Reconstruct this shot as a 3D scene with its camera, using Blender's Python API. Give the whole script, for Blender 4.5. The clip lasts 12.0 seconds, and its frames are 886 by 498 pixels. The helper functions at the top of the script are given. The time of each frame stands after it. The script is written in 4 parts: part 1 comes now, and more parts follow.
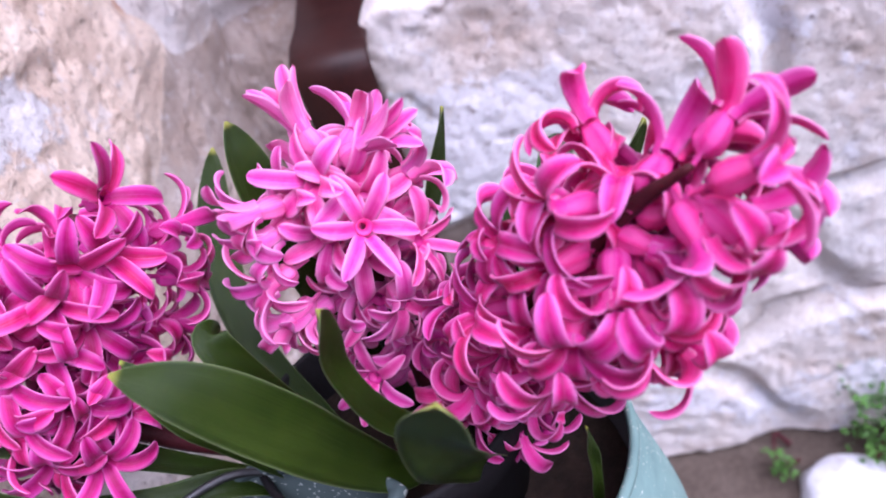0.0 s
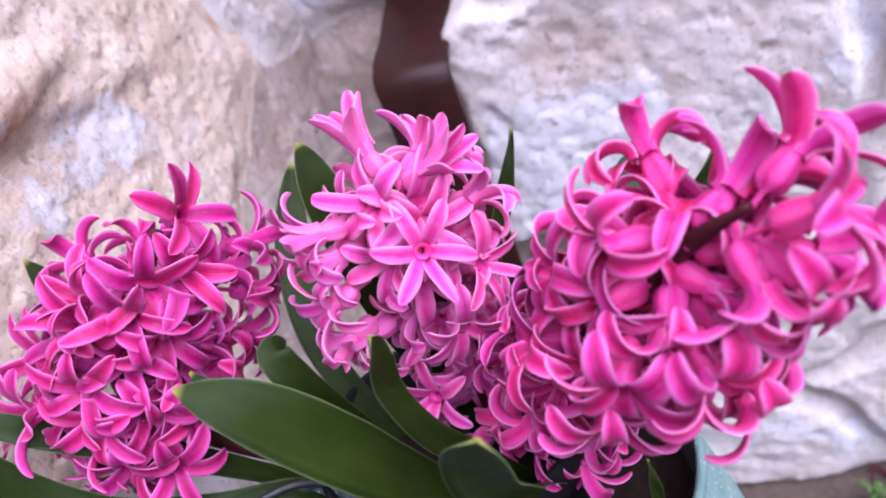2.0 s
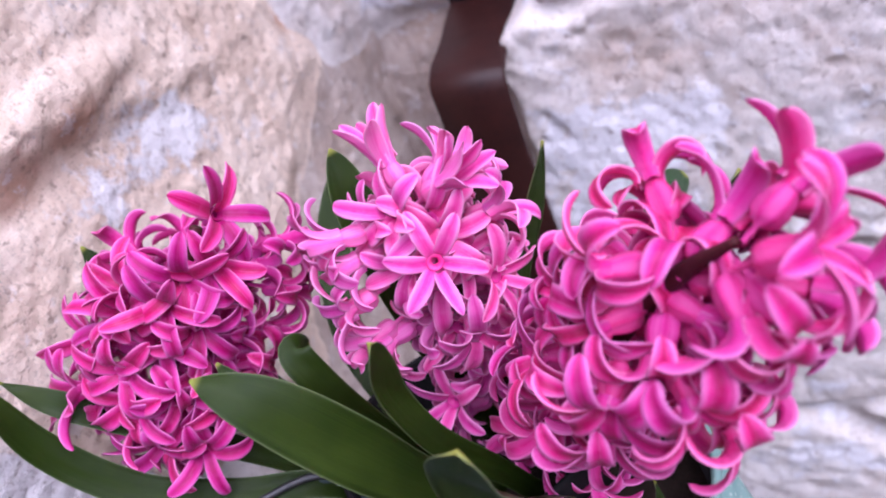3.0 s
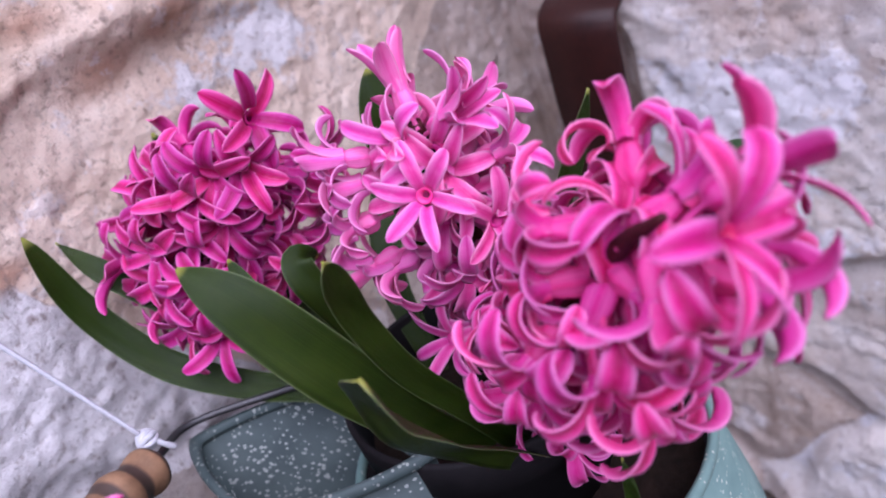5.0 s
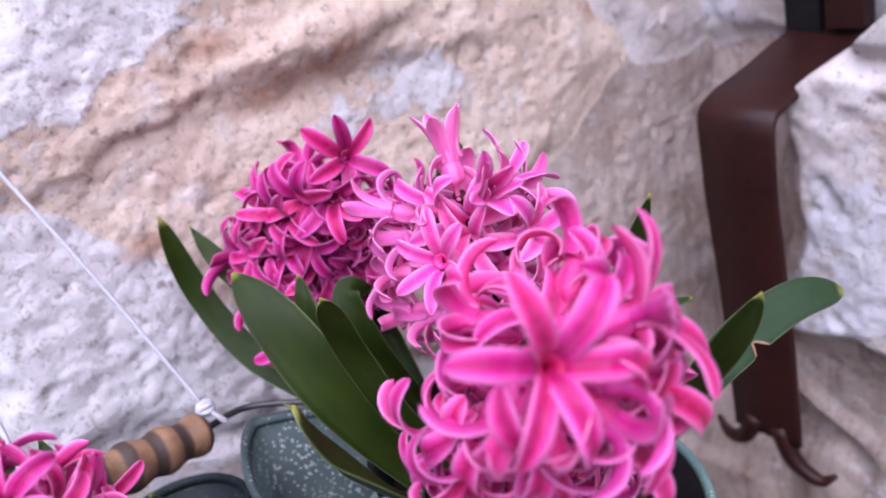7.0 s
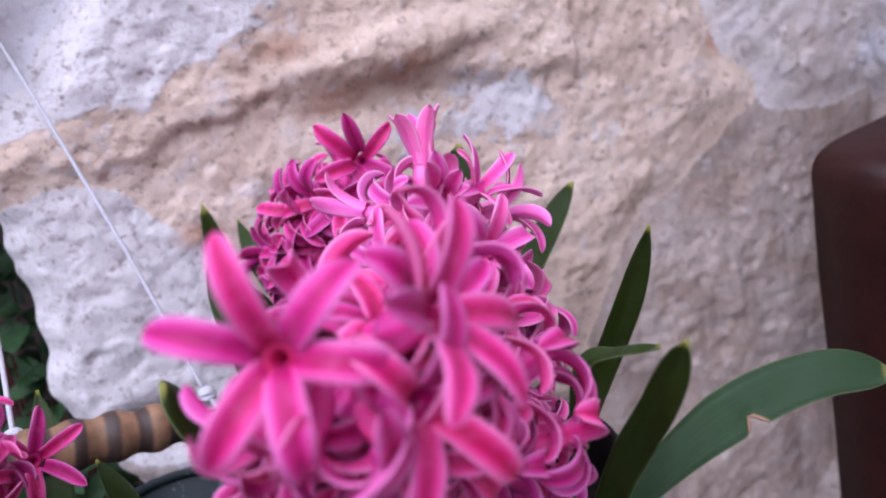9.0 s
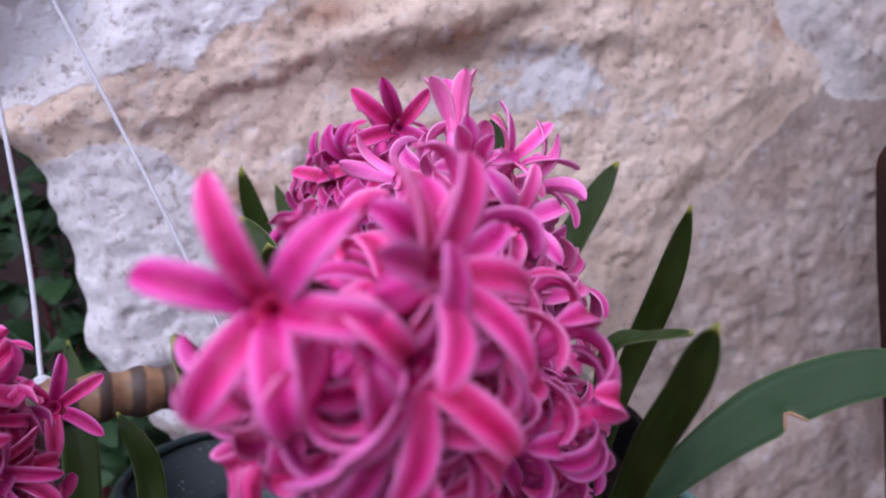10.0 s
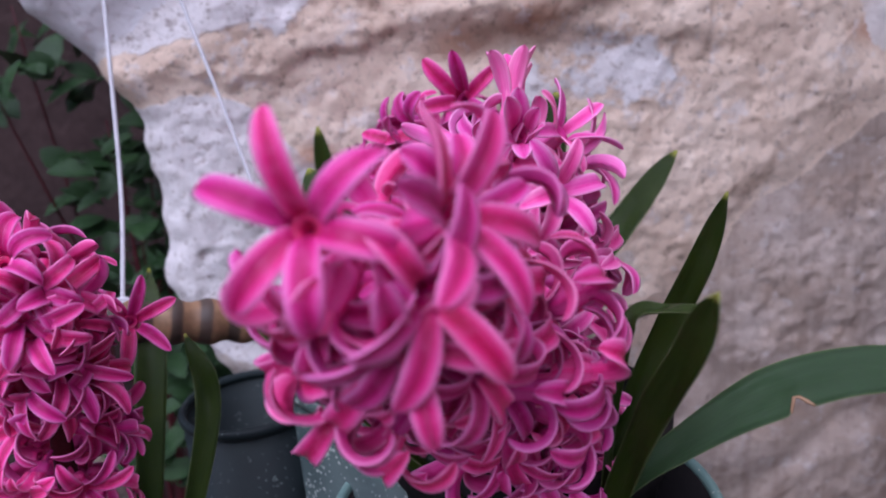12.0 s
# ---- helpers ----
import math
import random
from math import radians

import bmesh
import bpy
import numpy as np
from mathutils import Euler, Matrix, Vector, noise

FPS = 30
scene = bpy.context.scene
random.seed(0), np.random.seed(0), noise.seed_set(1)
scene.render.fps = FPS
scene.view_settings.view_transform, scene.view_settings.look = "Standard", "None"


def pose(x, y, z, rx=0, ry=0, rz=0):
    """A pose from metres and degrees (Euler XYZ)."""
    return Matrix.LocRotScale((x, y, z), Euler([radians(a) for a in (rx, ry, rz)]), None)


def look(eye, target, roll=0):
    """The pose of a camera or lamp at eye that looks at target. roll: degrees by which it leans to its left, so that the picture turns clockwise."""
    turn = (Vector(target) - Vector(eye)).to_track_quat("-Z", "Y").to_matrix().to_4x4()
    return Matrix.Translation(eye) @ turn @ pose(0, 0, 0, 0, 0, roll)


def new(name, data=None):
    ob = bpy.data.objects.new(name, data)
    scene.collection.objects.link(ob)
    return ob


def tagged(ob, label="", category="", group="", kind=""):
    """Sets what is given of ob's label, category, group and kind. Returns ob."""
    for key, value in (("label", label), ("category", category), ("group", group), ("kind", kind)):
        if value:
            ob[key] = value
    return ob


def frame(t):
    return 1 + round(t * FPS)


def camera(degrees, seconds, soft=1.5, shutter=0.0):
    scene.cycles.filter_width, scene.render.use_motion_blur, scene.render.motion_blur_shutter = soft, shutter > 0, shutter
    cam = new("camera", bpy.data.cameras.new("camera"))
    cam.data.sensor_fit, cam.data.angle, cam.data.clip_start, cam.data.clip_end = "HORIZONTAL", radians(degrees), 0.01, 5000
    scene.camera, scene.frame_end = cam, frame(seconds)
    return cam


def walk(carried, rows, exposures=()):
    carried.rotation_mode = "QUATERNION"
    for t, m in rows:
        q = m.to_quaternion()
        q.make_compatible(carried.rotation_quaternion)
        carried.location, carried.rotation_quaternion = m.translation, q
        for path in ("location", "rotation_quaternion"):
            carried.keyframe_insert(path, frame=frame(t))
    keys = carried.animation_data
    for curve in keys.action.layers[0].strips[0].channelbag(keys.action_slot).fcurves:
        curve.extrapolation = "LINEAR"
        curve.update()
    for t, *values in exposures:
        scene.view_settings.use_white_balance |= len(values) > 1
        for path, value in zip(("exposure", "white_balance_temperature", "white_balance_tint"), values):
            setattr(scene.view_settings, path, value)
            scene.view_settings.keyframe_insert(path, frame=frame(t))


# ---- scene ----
cam = camera(60.0, 12.0, soft=1.9)
cam.data.dof.use_dof, cam.data.dof.focus_distance, cam.data.dof.aperture_fstop = True, 0.30, 9.0
ROWS = [
    (0, -0.2128, -0.0815, 0.6996, 55.07, 17.03, -86.16),
    (0.5, -0.2167, -0.0948, 0.6874, 55.41, 18.48, -84.19),
    (1, -0.2128, -0.0948, 0.7008, 56.22, 19.12, -81.73),
    (1.5, -0.2086, -0.0863, 0.7065, 56.77, 19.41, -80.42),
    (2, -0.2063, -0.0946, 0.7025, 57.35, 19.62, -79.16),
    (2.5, -0.2050, -0.1049, 0.7029, 58.18, 20.20, -76.74),
    (2.7, -0.2039, -0.1106, 0.7056, 58.65, 20.05, -74.98),
    (4.3, -0.1892, -0.1573, 0.6777, 61.07, 21.30, -62.05),
    (4.5, -0.1805, -0.1628, 0.6791, 60.95, 20.43, -60.97),
    (5, -0.1751, -0.1689, 0.6812, 59.65, 18.09, -56.46),
    (5.5, -0.1587, -0.1784, 0.6790, 60.61, 18.03, -53.28),
    (6, -0.1440, -0.1971, 0.6741, 62.42, 17.99, -48.74),
    (6.5, -0.1387, -0.2113, 0.6879, 65.61, 15.09, -41.42),
    (7, -0.1293, -0.2361, 0.6794, 68.12, 13.10, -34.76),
    (7.2, -0.1207, -0.2464, 0.6703, 69.08, 12.39, -32.23),
    (8.8, -0.0530, -0.2593, 0.6454, 75.36, 11.02, -19.27),
    (9, -0.0474, -0.2579, 0.6403, 75.04, 10.65, -18.36),
    (9.5, -0.0407, -0.2534, 0.6355, 74.91, 9.80, -15.89),
    (10, -0.0383, -0.2520, 0.6316, 74.59, 8.54, -13.77),
    (10.5, -0.0357, -0.2554, 0.6286, 74.36, 6.97, -11.49),
    (11, -0.0344, -0.2618, 0.6302, 74.45, 5.68, -9.03),
    (11.5, -0.0316, -0.2695, 0.6313, 74.41, 5.28, -7.77),
    (12, -0.0306, -0.2765, 0.6270, 74.26, 4.68, -6.65),
]
walk(cam, [(t, pose(x, y, z, rx, ry, rz)) for t, x, y, z, rx, ry, rz in ROWS],
     exposures=[(0.0, 1.34, 5380, 22), (2.7, 1.22, 5380, 22), (5.0, 0.86, 5380, 22), (7.2, 1.02, 5450, 20), (9.0, 0.78, 5380, 18), (12.0, 0.52, 5380, 18)])

# ---- world, sun, exposure ----
world = bpy.data.worlds.new("sky")
scene.world = world
world.use_nodes = True
wn, wl = world.node_tree.nodes, world.node_tree.links
sky = wn.new("ShaderNodeTexSky")
sky.sky_type = "NISHITA"
sky.sun_disc = False
sky.sun_elevation, sky.sun_rotation = radians(55), radians(213)
sky.dust_density, sky.ozone_density = 4.0, 0.4
wl.new(sky.outputs[0], wn["Background"].inputs[0])
wn["Background"].inputs[1].default_value = 0.055
sun = new("sun", bpy.data.lights.new("sun", "SUN"))
sun.data.energy, sun.data.angle, sun.data.color = 3.1, radians(75), (1.0, 0.95, 0.97)
sun.matrix_world = look((-1.25, -1.90, 4.1), (0, 0, 0.5))


# ---- materials ----
def material(name):
    m = bpy.data.materials.new(name)
    m.use_nodes = True
    return m, m.node_tree.nodes, m.node_tree.links, m.node_tree.nodes["Principled BSDF"]


def noise_node(n, l, scale, detail=6.0, rough=0.6, vec=None):
    t = n.new("ShaderNodeTexNoise")
    t.inputs["Scale"].default_value, t.inputs["Detail"].default_value, t.inputs["Roughness"].default_value = scale, detail, rough
    if vec is not None:
        l.new(vec, t.inputs["Vector"])
    return t


def ramp(n, l, fac, stops):
    r = n.new("ShaderNodeValToRGB")
    while len(r.color_ramp.elements) < len(stops):
        r.color_ramp.elements.new(0.5)
    for e, (p, c) in zip(r.color_ramp.elements, stops):
        e.position, e.color = p, (*c, 1) if len(c) == 3 else c
    l.new(fac, r.inputs[0])
    return r


def mix(n, l, fac, a, b, kind="MIX"):
    m = n.new("ShaderNodeMix")
    m.data_type, m.blend_type = "RGBA", kind
    for sock, v in ((m.inputs["Factor"], fac), (m.inputs[6], a), (m.inputs[7], b)):
        if isinstance(v, (int, float)):
            sock.default_value = v
        elif isinstance(v, tuple):
            sock.default_value = (*v, 1)
        else:
            l.new(v, sock)
    return m.outputs[2]


def bump(n, l, height, strength, distance, bsdf, prev=None):
    b = n.new("ShaderNodeBump")
    b.inputs["Strength"].default_value, b.inputs["Distance"].default_value = strength, distance
    l.new(height, b.inputs["Height"])
    if prev is not None:
        l.new(prev, b.inputs["Normal"])
    l.new(b.outputs[0], bsdf.inputs["Normal"])
    return b.outputs[0]


def world_pos(n):
    return n.new("ShaderNodeNewGeometry").outputs["Position"]


def stone_material(name, base, dark, pale, lime, lime_at=0.55, washed=0.0, stains=(), grit=1.0, streaks=0.0):
    """Weathered limestone; washed: old limewash kept on the end of the wall; stains: rusty smears (x, y, z, size)."""
    m, n, l, b = material(name)

    def calc(op, x, y, z=None):
        q = n.new("ShaderNodeMath")
        q.operation = op
        for sock, v in zip(q.inputs, (x, y, z)):
            if v is None:
                continue
            if isinstance(v, (int, float)):
                sock.default_value = v
            else:
                l.new(v, sock)
        return q.outputs[0]

    def between(value, lo, hi, a=0.0, z=1.0):
        mr = n.new("ShaderNodeMapRange")
        l.new(value, mr.inputs["Value"])
        for key, v in (("From Min", lo), ("From Max", hi), ("To Min", a), ("To Max", z)):
            mr.inputs[key].default_value = v
        return mr.outputs[0]
    pos = world_pos(n)
    info = n.new("ShaderNodeObjectInfo")
    big = noise_node(n, l, 9, 9, 0.66, pos)
    c = ramp(n, l, big.outputs[0], [(0.3, dark), (0.48, base), (0.70, pale)]).outputs[0]
    warm = noise_node(n, l, 17, 8, 0.7, pos)
    c = mix(n, l, ramp(n, l, warm.outputs[0], [(0.50, (0, 0, 0)), (0.72, (0.5, 0.5, 0.5))]).outputs[0], c, (0.44, 0.29, 0.20))
    patch = noise_node(n, l, 6.5, 10, 0.68, pos)
    level = patch.outputs[0]
    if washed:
        sp = n.new("ShaderNodeSeparateXYZ")
        l.new(pos, sp.inputs[0])
        slant = calc("MULTIPLY_ADD", sp.outputs[2], 0.75, sp.outputs[0])
        low = calc("MULTIPLY", between(slant, 0.352, 0.336), between(sp.outputs[2], 0.604, 0.590))
        rise = calc("MULTIPLY_ADD", sp.outputs[0], -0.2, sp.outputs[2])
        high = calc("MULTIPLY", between(sp.outputs[0], 0.03, -0.06), between(rise, 0.660, 0.674))
        level = calc("MULTIPLY_ADD", calc("MAXIMUM", low, high), washed, level)
    wash = ramp(n, l, level, [(lime_at, (0, 0, 0)), (lime_at + 0.03, (0.85, 0.85, 0.85))]).outputs[0]
    c = mix(n, l, wash, c, lime)
    for x, y, z, size in stains:
        vm = n.new("ShaderNodeVectorMath")
        vm.operation = "MULTIPLY"
        l.new(pos, vm.inputs[0])
        vm.inputs[1].default_value = (1.0, 0.4, 2.1)
        dist = n.new("ShaderNodeVectorMath")
        dist.operation = "DISTANCE"
        l.new(vm.outputs[0], dist.inputs[0])
        dist.inputs[1].default_value = (x, y * 0.4, z * 2.1)
        near = calc("MULTIPLY_ADD", warm.outputs[0], 1.6, calc("DIVIDE", dist.outputs["Value"], size))
        c = mix(n, l, between(near, 1.75, 1.0, 0.0, 0.72), c, (0.40, 0.20, 0.125))
    # dark upright streaks: brown stains, and the corner's shading put into the colour
    if streaks:
        run = n.new("ShaderNodeMapping")
        run.inputs["Scale"].default_value = (52, 52, 7)
        l.new(pos, run.inputs[0])
        streaky = noise_node(n, l, 1.0, 4, 0.6, run.outputs[0])
        c = mix(n, l, ramp(n, l, streaky.outputs[0], [(0.50, (0, 0, 0)), (0.66, (streaks,) * 3)]).outputs[0], c, (0.17, 0.115, 0.095))
    # flakes of lime and small dark holes
    flake = noise_node(n, l, 58, 7, 0.72, pos)
    c = mix(n, l, ramp(n, l, flake.outputs[0], [(0.57, (0, 0, 0)), (0.62, (0.42, 0.42, 0.42))]).outputs[0], c, lime)
    hole = noise_node(n, l, 84, 4, 0.6, pos)
    c = mix(n, l, ramp(n, l, hole.outputs[0], [(0.30, (0.62, 0.62, 0.62)), (0.365, (0, 0, 0))]).outputs[0], c, (0.22, 0.16, 0.145))
    speck = noise_node(n, l, 190, 5, 0.7, pos)
    c = mix(n, l, ramp(n, l, speck.outputs[0], [(0.33, (0.7 * grit,) * 3), (0.45, (0, 0, 0))]).outputs[0], c, (0.24, 0.18, 0.15))
    grain = noise_node(n, l, 480, 4, 0.7, pos)
    c = mix(n, l, ramp(n, l, grain.outputs[0], [(0.30, (0.5 * grit,) * 3), (0.43, (0, 0, 0))]).outputs[0], c, (0.15, 0.12, 0.11))
    hsv = n.new("ShaderNodeHueSaturation")
    l.new(c, hsv.inputs["Color"])
    l.new(calc("MULTIPLY_ADD", info.outputs["Random"], 0.16, 0.90), hsv.inputs["Value"])
    l.new(hsv.outputs[0], b.inputs["Base Color"])
    b.inputs["Roughness"].default_value = 0.94
    b.inputs["Specular IOR Level"].default_value = 0.15
    mid = noise_node(n, l, 64, 10, 0.74, pos)
    p = bump(n, l, mid.outputs[0], 0.5, 0.008, b)
    p = bump(n, l, wash, 0.5, 0.0025, b, p)
    p = bump(n, l, speck.outputs[0], 0.45, 0.0040, b, p)
    bump(n, l, grain.outputs[0], 0.4, 0.002, b, p)
    return m


STONE_BEIGE = stone_material("beige_limestone", (0.71, 0.560, 0.455), (0.55, 0.405, 0.315), (0.79, 0.675, 0.580), (0.70, 0.675, 0.70), 0.60, 0.30,
                             [(0.035, 0.222, 0.622, 0.035), (0.085, 0.222, 0.632, 0.03), (-0.062, 0.222, 0.559, 0.022), (0.32, 0.222, 0.606, 0.03), (0.01, 0.222, 0.655, 0.03)])
STONE_WHITE = stone_material("limewashed_stone", (0.62, 0.555, 0.525), (0.46, 0.385, 0.342), (0.675, 0.635, 0.63), (0.685, 0.66, 0.70), 0.53, grit=0.7)
STONE_LIME = stone_material("thick_limewash", (0.60, 0.565, 0.57), (0.44, 0.39, 0.365), (0.66, 0.64, 0.655), (0.69, 0.68, 0.72), 0.44, grit=0.5)
# grey stone, its brown darkness also painting the shade of corner and lower wall
STONE_GREY_SHADE = stone_material("shaded_grey_limestone", (0.425, 0.342, 0.298), (0.28, 0.213, 0.178), (0.56, 0.480, 0.440), (0.61, 0.57, 0.575), 0.62, streaks=0.55)
MORTAR = stone_material("lime_mortar", (0.40, 0.35, 0.31), (0.24, 0.2, 0.18), (0.52, 0.47, 0.44), (0.6, 0.57, 0.56), 0.66)


def petal_material(name, centre, body, edge, back):
    """Petal: v 0..1 on the inner face, 2..3 on the outer one; u runs across."""
    m, n, l, b = material(name)

    def calc(op, x, y, z=None):
        q = n.new("ShaderNodeMath")
        q.operation = op
        for sock, v in zip(q.inputs, (x, y, z)):
            if v is None:
                continue
            if isinstance(v, (int, float)):
                sock.default_value = v
            else:
                l.new(v, sock)
        return q.outputs[0]
    uv = n.new("ShaderNodeUVMap")
    uv.uv_map = "petal"
    sep = n.new("ShaderNodeSeparateXYZ")
    l.new(uv.outputs[0], sep.inputs[0])
    outer = calc("GREATER_THAN", sep.outputs[1], 1.5)
    along = calc("MULTIPLY_ADD", outer, -2.0, sep.outputs[1])
    pos = n.new("ShaderNodeTexCoord").outputs["Object"]
    info = n.new("ShaderNodeObjectInfo")
    streak = n.new("ShaderNodeMapping")
    streak.inputs["Scale"].default_value = (9, 0.9, 1)
    l.new(uv.outputs[0], streak.inputs[0])
    shift = n.new("ShaderNodeCombineXYZ")
    l.new(calc("MULTIPLY", info.outputs["Random"], 37.0), shift.inputs[0])
    l.new(shift.outputs[0], streak.inputs["Location"])
    st = noise_node(n, l, 1.6, 4, 0.62, streak.outputs[0])
    across = calc("ABSOLUTE", sep.outputs[0], 0.0)
    wob = calc("ADD", across, calc("MULTIPLY_ADD", st.outputs[0], 0.44, -0.22))
    # the stripe narrows towards the tip
    wob = calc("ADD", wob, calc("MULTIPLY_ADD", along, 0.30, -0.12))
    inner = ramp(n, l, wob, [(0.0, centre), (0.22, centre), (0.52, body), (0.78, tuple(0.5 * p + 0.5 * q for p, q in zip(body, edge))), (0.96, edge)]).outputs[0]
    under = ramp(n, l, wob, [(0.0, body), (0.35, back), (0.75, tuple(0.7 * p + 0.3 * q for p, q in zip(back, edge))), (1.0, edge)]).outputs[0]
    c = mix(n, l, outer, inner, under)
    # thin whitish margin
    rim = ramp(n, l, across, [(0.86, (0, 0, 0)), (1.0, (0.30, 0.30, 0.30))]).outputs[0]
    c = mix(n, l, rim, c, (0.88, 0.44, 0.68))
    # fine veins along the petal
    vein = n.new("ShaderNodeMapping")
    vein.inputs["Scale"].default_value = (5, 0.3, 1)
    l.new(uv.outputs[0], vein.inputs[0])
    l.new(shift.outputs[0], vein.inputs["Location"])
    lines = noise_node(n, l, 1.4, 3, 0.6, vein.outputs[0])
    c = mix(n, l, ramp(n, l, lines.outputs[0], [(0.52, (0, 0, 0)), (0.72, (0.40, 0.40, 0.40))]).outputs[0], c, edge)
    c = mix(n, l, ramp(n, l, lines.outputs[0], [(0.28, (0.55, 0.55, 0.55)), (0.47, (0, 0, 0))]).outputs[0], c, centre)
    blotch = noise_node(n, l, 300, 3, 0.5, pos)
    c = mix(n, l, ramp(n, l, blotch.outputs[0], [(0.48, (0, 0, 0)), (0.75, (0.16, 0.16, 0.16))]).outputs[0], c, edge)
    hsv = n.new("ShaderNodeHueSaturation")
    l.new(c, hsv.inputs["Color"])
    l.new(calc("MULTIPLY_ADD", info.outputs["Random"], 0.024, 0.488), hsv.inputs["Hue"])
    l.new(calc("MULTIPLY_ADD", info.outputs["Random"], 0.30, 0.84), hsv.inputs["Value"])
    l.new(hsv.outputs[0], b.inputs["Base Color"])
    b.inputs["Roughness"].default_value = 0.40
    b.inputs["Specular IOR Level"].default_value = 0.26
    b.inputs["Sheen Weight"].default_value = 0.03
    bump(n, l, st.outputs[0], 0.5, 0.0007, b)
    # thin flesh lets light through
    glow = n.new("ShaderNodeBsdfTranslucent")
    l.new(hsv.outputs[0], glow.inputs["Color"])
    both = n.new("ShaderNodeMixShader")
    both.inputs[0].default_value = 0.14
    l.new(b.outputs[0], both.inputs[1])
    l.new(glow.outputs[0], both.inputs[2])
    l.new(both.outputs[0], n["Material Output"].inputs["Surface"])
    return m


PINK_LIGHT = petal_material("light_pink_petal", (0.70, 0.0360, 0.290), (0.80, 0.1000, 0.415), (0.87, 0.3000, 0.595), (0.83, 0.1600, 0.485))
PINK_HOT = petal_material("hot_pink_petal", (0.45, 0.0028, 0.108), (0.69, 0.0165, 0.234), (0.81, 0.1750, 0.490), (0.73, 0.0400, 0.295))
PINK_DEEP = petal_material("magenta_petal", (0.37, 0.0025, 0.095), (0.54, 0.0105, 0.196), (0.67, 0.1100, 0.384), (0.58, 0.0270, 0.250))


def leaf_material(name, c0, c1, c2):
    m, n, l, b = material(name)
    uv = n.new("ShaderNodeUVMap")
    uv.uv_map = "petal"
    mp = n.new("ShaderNodeMapping")
    mp.inputs["Scale"].default_value = (26, 0.5, 1)
    l.new(uv.outputs[0], mp.inputs[0])
    st = noise_node(n, l, 2.0, 5, 0.6, mp.outputs[0])
    pos = world_pos(n)
    blot = noise_node(n, l, 45, 5, 0.6, pos)
    c = ramp(n, l, st.outputs[0], [(0.25, c0), (0.5, c1), (0.78, c2)]).outputs[0]
    c = mix(n, l, ramp(n, l, blot.outputs[0], [(0.45, (0, 0, 0)), (0.75, (0.5, 0.5, 0.5))]).outputs[0], c, c2)
    sep = n.new("ShaderNodeSeparateXYZ")
    l.new(uv.outputs[0], sep.inputs[0])
    # yellowed tip
    tip = ramp(n, l, sep.outputs[1], [(0.972, (0, 0, 0)), (0.995, (0.6, 0.6, 0.6))]).outputs[0]
    c = mix(n, l, tip, c, (0.36, 0.34, 0.06))
    # pale margin line
    ab = n.new("ShaderNodeMath")
    ab.operation = "ABSOLUTE"
    l.new(sep.outputs[0], ab.inputs[0])
    c = mix(n, l, ramp(n, l, ab.outputs[0], [(0.93, (0, 0, 0)), (1.0, (0.45, 0.45, 0.45))]).outputs[0], c, (0.22, 0.26, 0.12))
    l.new(c, b.inputs["Base Color"])
    b.inputs["Roughness"].default_value = 0.36
    b.inputs["Specular IOR Level"].default_value = 0.23
    b.inputs["Subsurface Weight"].default_value = 0.12
    b.inputs["Subsurface Radius"].default_value = (0.001, 0.002, 0.0006)
    p = bump(n, l, st.outputs[0], 0.5, 0.0009, b)
    fine = noise_node(n, l, 900, 2, 0.5, pos)
    bump(n, l, fine.outputs[0], 0.12, 0.0003, b, p)
    return m


LEAF = leaf_material("hyacinth_leaf", (0.0075, 0.0150, 0.0015), (0.0140, 0.0275, 0.0022), (0.032, 0.050, 0.005))
LEAF_PALE = leaf_material("bluish_hyacinth_leaf", (0.010, 0.024, 0.007), (0.018, 0.041, 0.014), (0.035, 0.066, 0.028))
IVY = leaf_material("hedge_leaf", (0.010, 0.026, 0.010), (0.020, 0.046, 0.016), (0.040, 0.080, 0.030))
WEED = leaf_material("weed_leaf", (0.035, 0.085, 0.016), (0.065, 0.145, 0.027), (0.11, 0.21, 0.045))


def plain_material(name, a, bcol, scale, rough, metal=0.0, bumpy=0.4, dist=0.002, spec=0.5):
    m, n, l, b = material(name)
    pos = world_pos(n)
    t = noise_node(n, l, scale, 8, 0.65, pos)
    c = ramp(n, l, t.outputs[0], [(0.3, a), (0.7, bcol)]).outputs[0]
    f = noise_node(n, l, scale * 12, 3, 0.6, pos)
    c = mix(n, l, 0.35, c, ramp(n, l, f.outputs[0], [(0.3, tuple(x * 0.6 for x in a)), (0.7, bcol)]).outputs[0])
    l.new(c, b.inputs["Base Color"])
    b.inputs["Roughness"].default_value, b.inputs["Metallic"].default_value = rough, metal
    b.inputs["Specular IOR Level"].default_value = spec
    p = bump(n, l, t.outputs[0], bumpy, dist, b)
    bump(n, l, f.outputs[0], bumpy, dist * 0.2, b, p)
    return m


STEM = plain_material("maroon_stem", (0.035, 0.006, 0.010), (0.075, 0.014, 0.018), 60, 0.5, 0.0, 0.4, 0.002, 0.15)
IRON = plain_material("rusty_iron", (0.011, 0.0027, 0.0025), (0.034, 0.0080, 0.0062), 30, 0.48, 0.0, 0.5, 0.0014, 0.24)
SOIL = plain_material("potting_soil", (0.010, 0.007, 0.006), (0.045, 0.027, 0.020), 120, 0.95, 0, 1.0, 0.006, 0.15)
PLASTIC = plain_material("black_pot_plastic", (0.007, 0.006, 0.007), (0.014, 0.012, 0.013), 40, 0.6, 0, 0.15, 0.001, 0.10)
